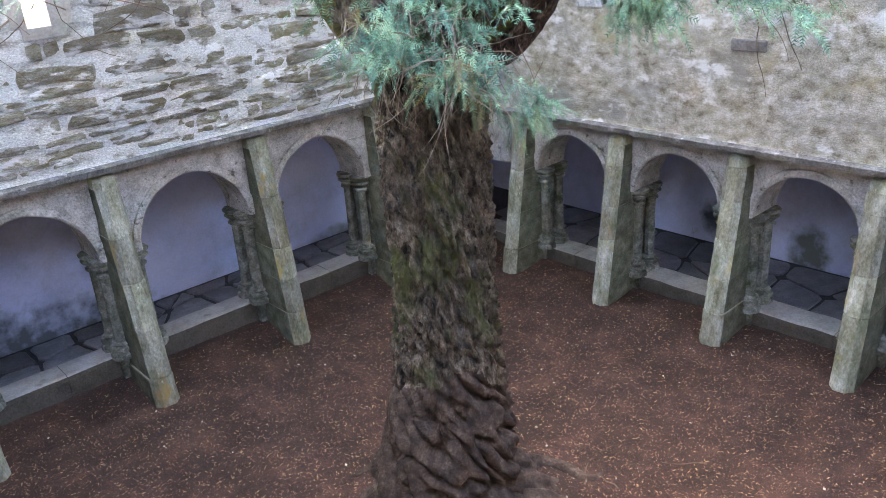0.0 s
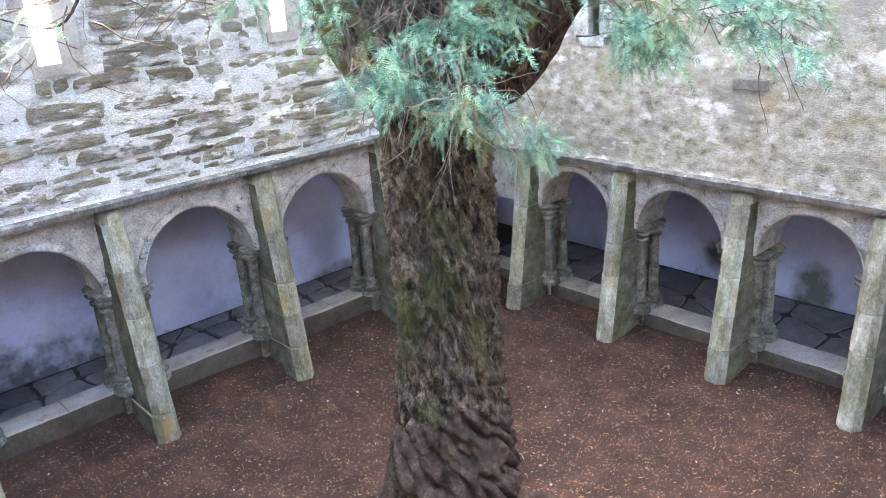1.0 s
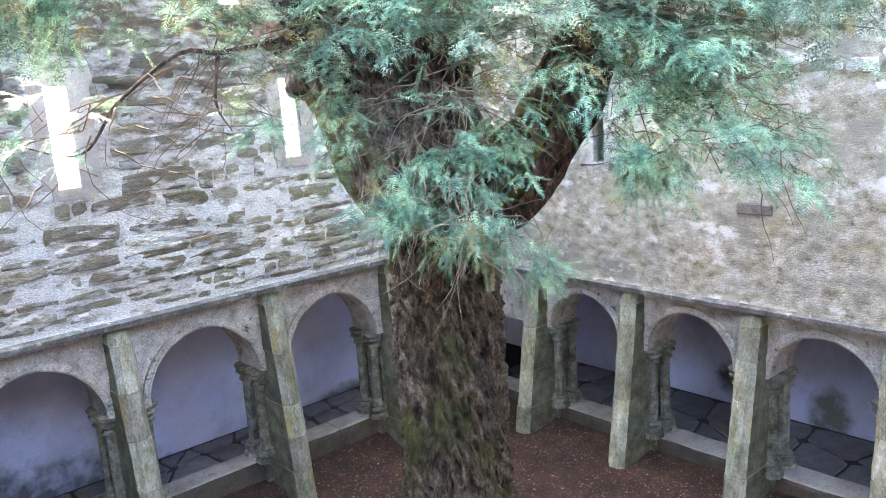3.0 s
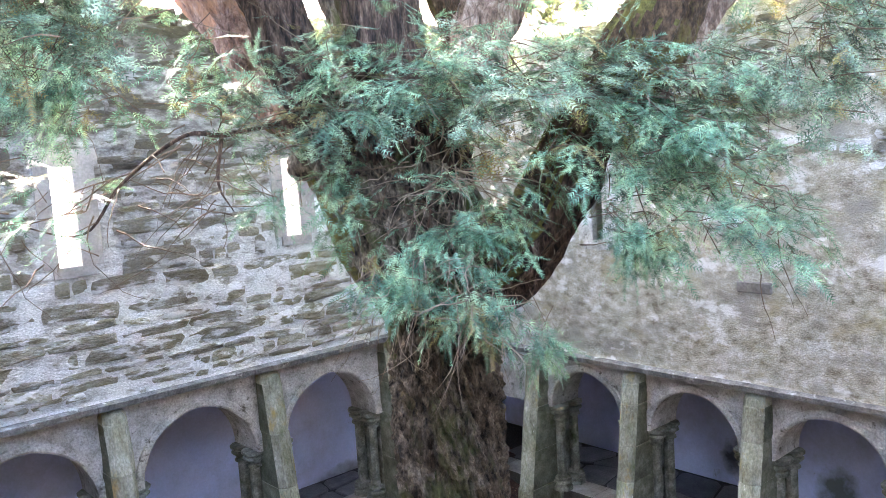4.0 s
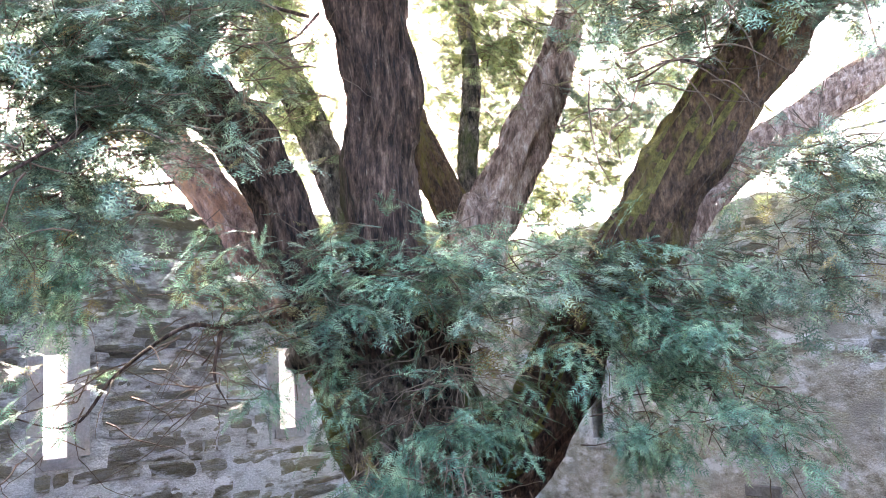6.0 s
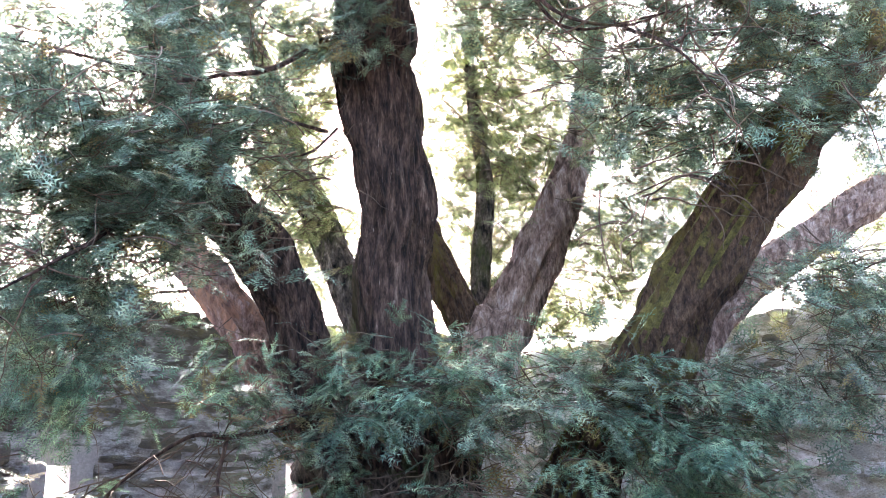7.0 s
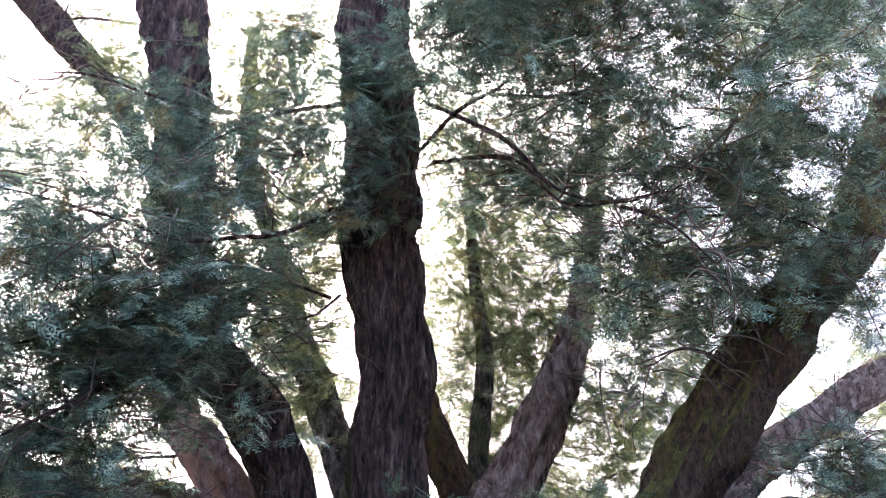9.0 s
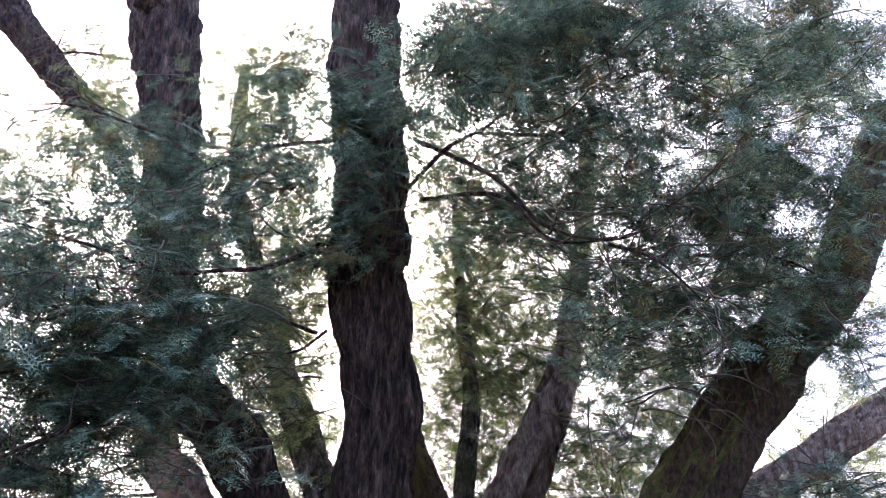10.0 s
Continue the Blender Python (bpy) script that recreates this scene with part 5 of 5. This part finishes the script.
# ---- roof beyond the east wall ----
def build_roof():
    top = tagged(new("house_roof"), "pale slate roof rising beyond the wall", "roof", kind="structure")
    bm = bmesh.new()
    prism(bm, [[(y, 0.9 + 0.0, 6.05), (y, 5.4, 10.6), (y, 5.4, 10.4), (y, 1.1, 6.0)] for y in (-14.0, -4.0)], east)
    part("roof_boards", bm, M_ROOF, top)
    rnd = random.Random(2)
    meshes = []
    for k in range(4):
        bm = bmesh.new()
        box(bm, -0.22, 0.22, -0.17, 0.17, 0, 0.012)
        rough_up(bm, 0.006, 9 + k)
        me = bpy.data.meshes.new("slate")
        bm.to_mesh(me)
        bm.free()
        me.materials.append(M_ROOF)
        meshes.append(me)
    for r in range(15):
        for c in range(12):
            ob = new("slate", meshes[rnd.randrange(4)])
            ob.parent = top
            d = 0.05 + 0.27 * r
            ob.matrix_basis = Matrix.Translation((0.9 + d, -4.2 - 0.46 * c - (0.23 if r % 2 else 0) + rnd.uniform(-0.01, 0.01), 6.09 + d)) @ pose(0, 0, 0, 0, -42, 0) @ pose(0, 0, 0, 0, 0, 90)


build_roof()


# ---- litter on the ground ----
def build_litter():
    rnd = np.random.RandomState(3)
    def flakes(n, lo, hi, wide, name, mat, label):
        xy = np.stack([rnd.uniform(-8.4, 0.28, n), rnd.uniform(-8.0, 0.3, n)], 1)
        z = np.array([ground_height(x, y) for x, y in xy]) + 0.004
        a, L = rnd.uniform(0, 6.28, n), rnd.uniform(lo, hi, n)
        d = np.stack([np.cos(a), np.sin(a), rnd.normal(0, 0.2, n)], 1) * L[:, None]
        s = np.stack([-np.sin(a), np.cos(a), rnd.normal(0, 0.3, n)], 1) * (L * wide)[:, None]
        p = np.column_stack([xy, z + L * 0.1])
        v = np.stack([p - d / 2, p + s / 2, p + d / 2, p - s / 2], 1).reshape(-1, 3)
        f = np.arange(4 * n).reshape(-1, 4)
        ob = link(name, soup(name, v, f), mat)
        tagged(ob, label, "litter", kind="stuff")
    flakes(52000, 0.014, 0.040, 0.24, "fallen_needles", M_LITTER, "fallen brown yew needles and twigs on the earth")
    flakes(340, 0.012, 0.034, 0.8, "pale_chips", M_PALE, "pale stone chips and dry leaves on the earth")


build_litter()


def fallen_stick(x, y, a, length):
    rows = []
    for k in range(5):
        d = length * (k / 4 - 0.5)
        px, py = x + d * math.cos(a) + 0.02 * math.sin(k * 2), y + d * math.sin(a)
        rows.append((px, py, ground_height(px, py) + 0.012, 0.008 - 0.001 * k))
    ob = link("stick", tube_mesh("stick", rows, 0.03, 7), M_TWIG)
    tagged(ob, "thin dry stick lying on the needles", "stick")


fallen_stick(-2.35, -4.9, 2.3, 0.4)
fallen_stick(-3.05, -4.35, 0.6, 0.3)
fallen_stick(-3.0, -4.55, 1.4, 0.25)


# ---- wall stones, last ----
def stone_templates(count, seed):
    rnd = random.Random(seed)
    out = []
    for k in range(count):
        ring = []
        for x, z in ((-0.5, -0.42), (-0.22, -0.5), (0.15, -0.48), (0.46, -0.46), (0.5, 0.05), (0.44, 0.44), (0.1, 0.5), (-0.25, 0.46), (-0.48, 0.4), (-0.5, 0.0)):
            ring.append((x * rnd.uniform(0.80, 1.0), z * rnd.uniform(0.6, 1.0)))
        me = bpy.data.meshes.new("stone")
        bm = bmesh.new()
        tilt = rnd.uniform(-0.2, 0.2)
        lo = [bm.verts.new((x, 0.5, z)) for x, z in ring]
        mid = [bm.verts.new((x * 0.985, -0.30 + tilt * z, z * 0.97)) for x, z in ring]
        hi = [bm.verts.new((x * 0.90, -0.5 + tilt * z + rnd.uniform(-0.1, 0.1), z * 0.80)) for x, z in ring]
        for a, b in ((lo, mid), (mid, hi)):
            for i in range(10):
                bm.faces.new((a[i], a[(i + 1) % 10], b[(i + 1) % 10], b[i]))
        c = bm.verts.new((rnd.uniform(-0.2, 0.2), -0.58, rnd.uniform(-0.1, 0.1)))
        for i in range(10):
            bm.faces.new((hi[i], hi[(i + 1) % 10], c))
        bmesh.ops.recalc_face_normals(bm, faces=bm.faces)
        bm.to_mesh(me)
        bm.free()
        me.materials.append(M_RUBBLE)
        out.append(me)
    return out


STONES = stone_templates(12, 6)


def lay_stones(wall, put, rows, chosen, rest_name, turn):
    """rows: (s, z, width, height, proud). Those chosen become parts of the wall, the others one joined mesh."""
    rnd = random.Random(9)
    rest_v, rest_f, base = [], [], 0
    depth = 0.09
    for s, z, w, h, proud in rows:
        me = STONES[rnd.randrange(12)]
        m = Matrix.Translation(put(s, 0.04 - proud + depth / 2, z)) @ (Matrix.Rotation(radians(-90), 4, 'Z') if turn else Matrix.Identity(4)) @ Matrix.Rotation(rnd.uniform(-0.07, 0.07), 4, 'Y') @ Matrix.Diagonal((w * 1.12, depth, h * 1.18, 1))
        if chosen(s, z):
            ob = new("stone", me)
            ob.parent = wall
            ob.matrix_basis = m
        else:
            co = np.array([m @ v.co for v in me.vertices])
            rest_v.append(co)
            for p in me.polygons:
                q = [i + base for i in p.vertices]
                rest_f.append(q if len(q) == 4 else q + [q[-1]])
            base += len(co)
    if rest_v:
        bm = bmesh.new()
        vs = [bm.verts.new(p) for p in np.vstack(rest_v)]
        for q in rest_f:
            bm.faces.new([vs[i] for i in dict.fromkeys(q)])
        ob = part(rest_name, bm, M_RUBBLE_FAR, wall)
        tagged(ob, kind="stuff")


# carries the same upper-wall patch of brown stone and painted shade
M_RUBBLE_FAR = material("rubble_stone_joined", [(0.32, (0.150, 0.128, 0.082)), (0.45, (0.290, 0.262, 0.192)), (0.57, (0.430, 0.408, 0.345)), (0.70, (0.640, 0.630, 0.600))], 6, 55, 0.55, bump=1.0, bump_scale=30, deep=0.06, spots=[((0.190, 0.165, 0.085), 0.9, 0.52, 0.70), ((0.840, 0.840, 0.840), 2.6, 0.515, 0.58)], vary=0.25, stretch=(1, 1, 3), patches=[((0.062, 0.054, 0.042), (-6.6, 7.2), (12, 3.3))], island=True)


def coursed(seed, s0, s1, z0, z1, holes, hlo, hhi, wlo, whi, keep):
    rnd = random.Random(seed)
    rows, z = [], z0
    while z < z1:
        h = rnd.uniform(hlo, hhi)
        s = s0 + rnd.uniform(0, 0.3)
        while s < s1:
            w = min(rnd.uniform(wlo, whi), 0.8) * (1.25 if h > 0.13 else 0.8)
            c, zz = s + w / 2, z + h / 2 + 0.10 * noise.noise((s * 0.9, z * 0.7, 3)) + rnd.uniform(-0.012, 0.012)
            clear = not any(a - 0.15 - w / 2 < c < b + 0.22 + w / 2 and p - 0.12 - h / 2 < zz < q + 0.2 + h / 2 for a, b, p, q in holes)
            if not clear and w > 0.24:
                w = 0.16
                c = s + w / 2
                clear = not any(a - 0.15 - w / 2 < c < b + 0.22 + w / 2 and p - 0.10 - h / 2 < zz < q + 0.16 + h / 2 for a, b, p, q in holes)
            if clear and rnd.random() < keep(c, zz):
                rows.append((c, zz, w - rnd.uniform(0.0, 0.04), h * rnd.uniform(0.75, 1.1), rnd.uniform(-0.004, 0.026)))
            s += w
        z += h + 0.008
    return rows


north_rows = coursed(31, -8.4, -0.1, N_STRING + 0.15, N_TOP - 0.06, N_HOLES, 0.08, 0.23, 0.22, 0.95, lambda s, z: 0.97)
lay_stones(WALL_NORTH, north, north_rows, lambda s, z: -6.2 < s < -1.9 and z < 4.15, "far_stones", False)
east_rows = coursed(32, -8.4, -0.2, E_STRING + 0.16, E_TOP - 0.06, E_HOLES, 0.09, 0.19, 0.16, 0.42, lambda s, z: 0.0 if z < 4.4 else 0.62)
lay_stones(WALL_EAST, east, east_rows, lambda s, z: -6.5 < s < -2.2, "far_stones", True)
bm = bmesh.new()
box(bm, 0.02, 0.1, -4.17, -3.79, 3.21, 3.33, 0.012)
part("dark_stone", bm, M_SLATE, WALL_EAST, "dark slate block set in the wall")
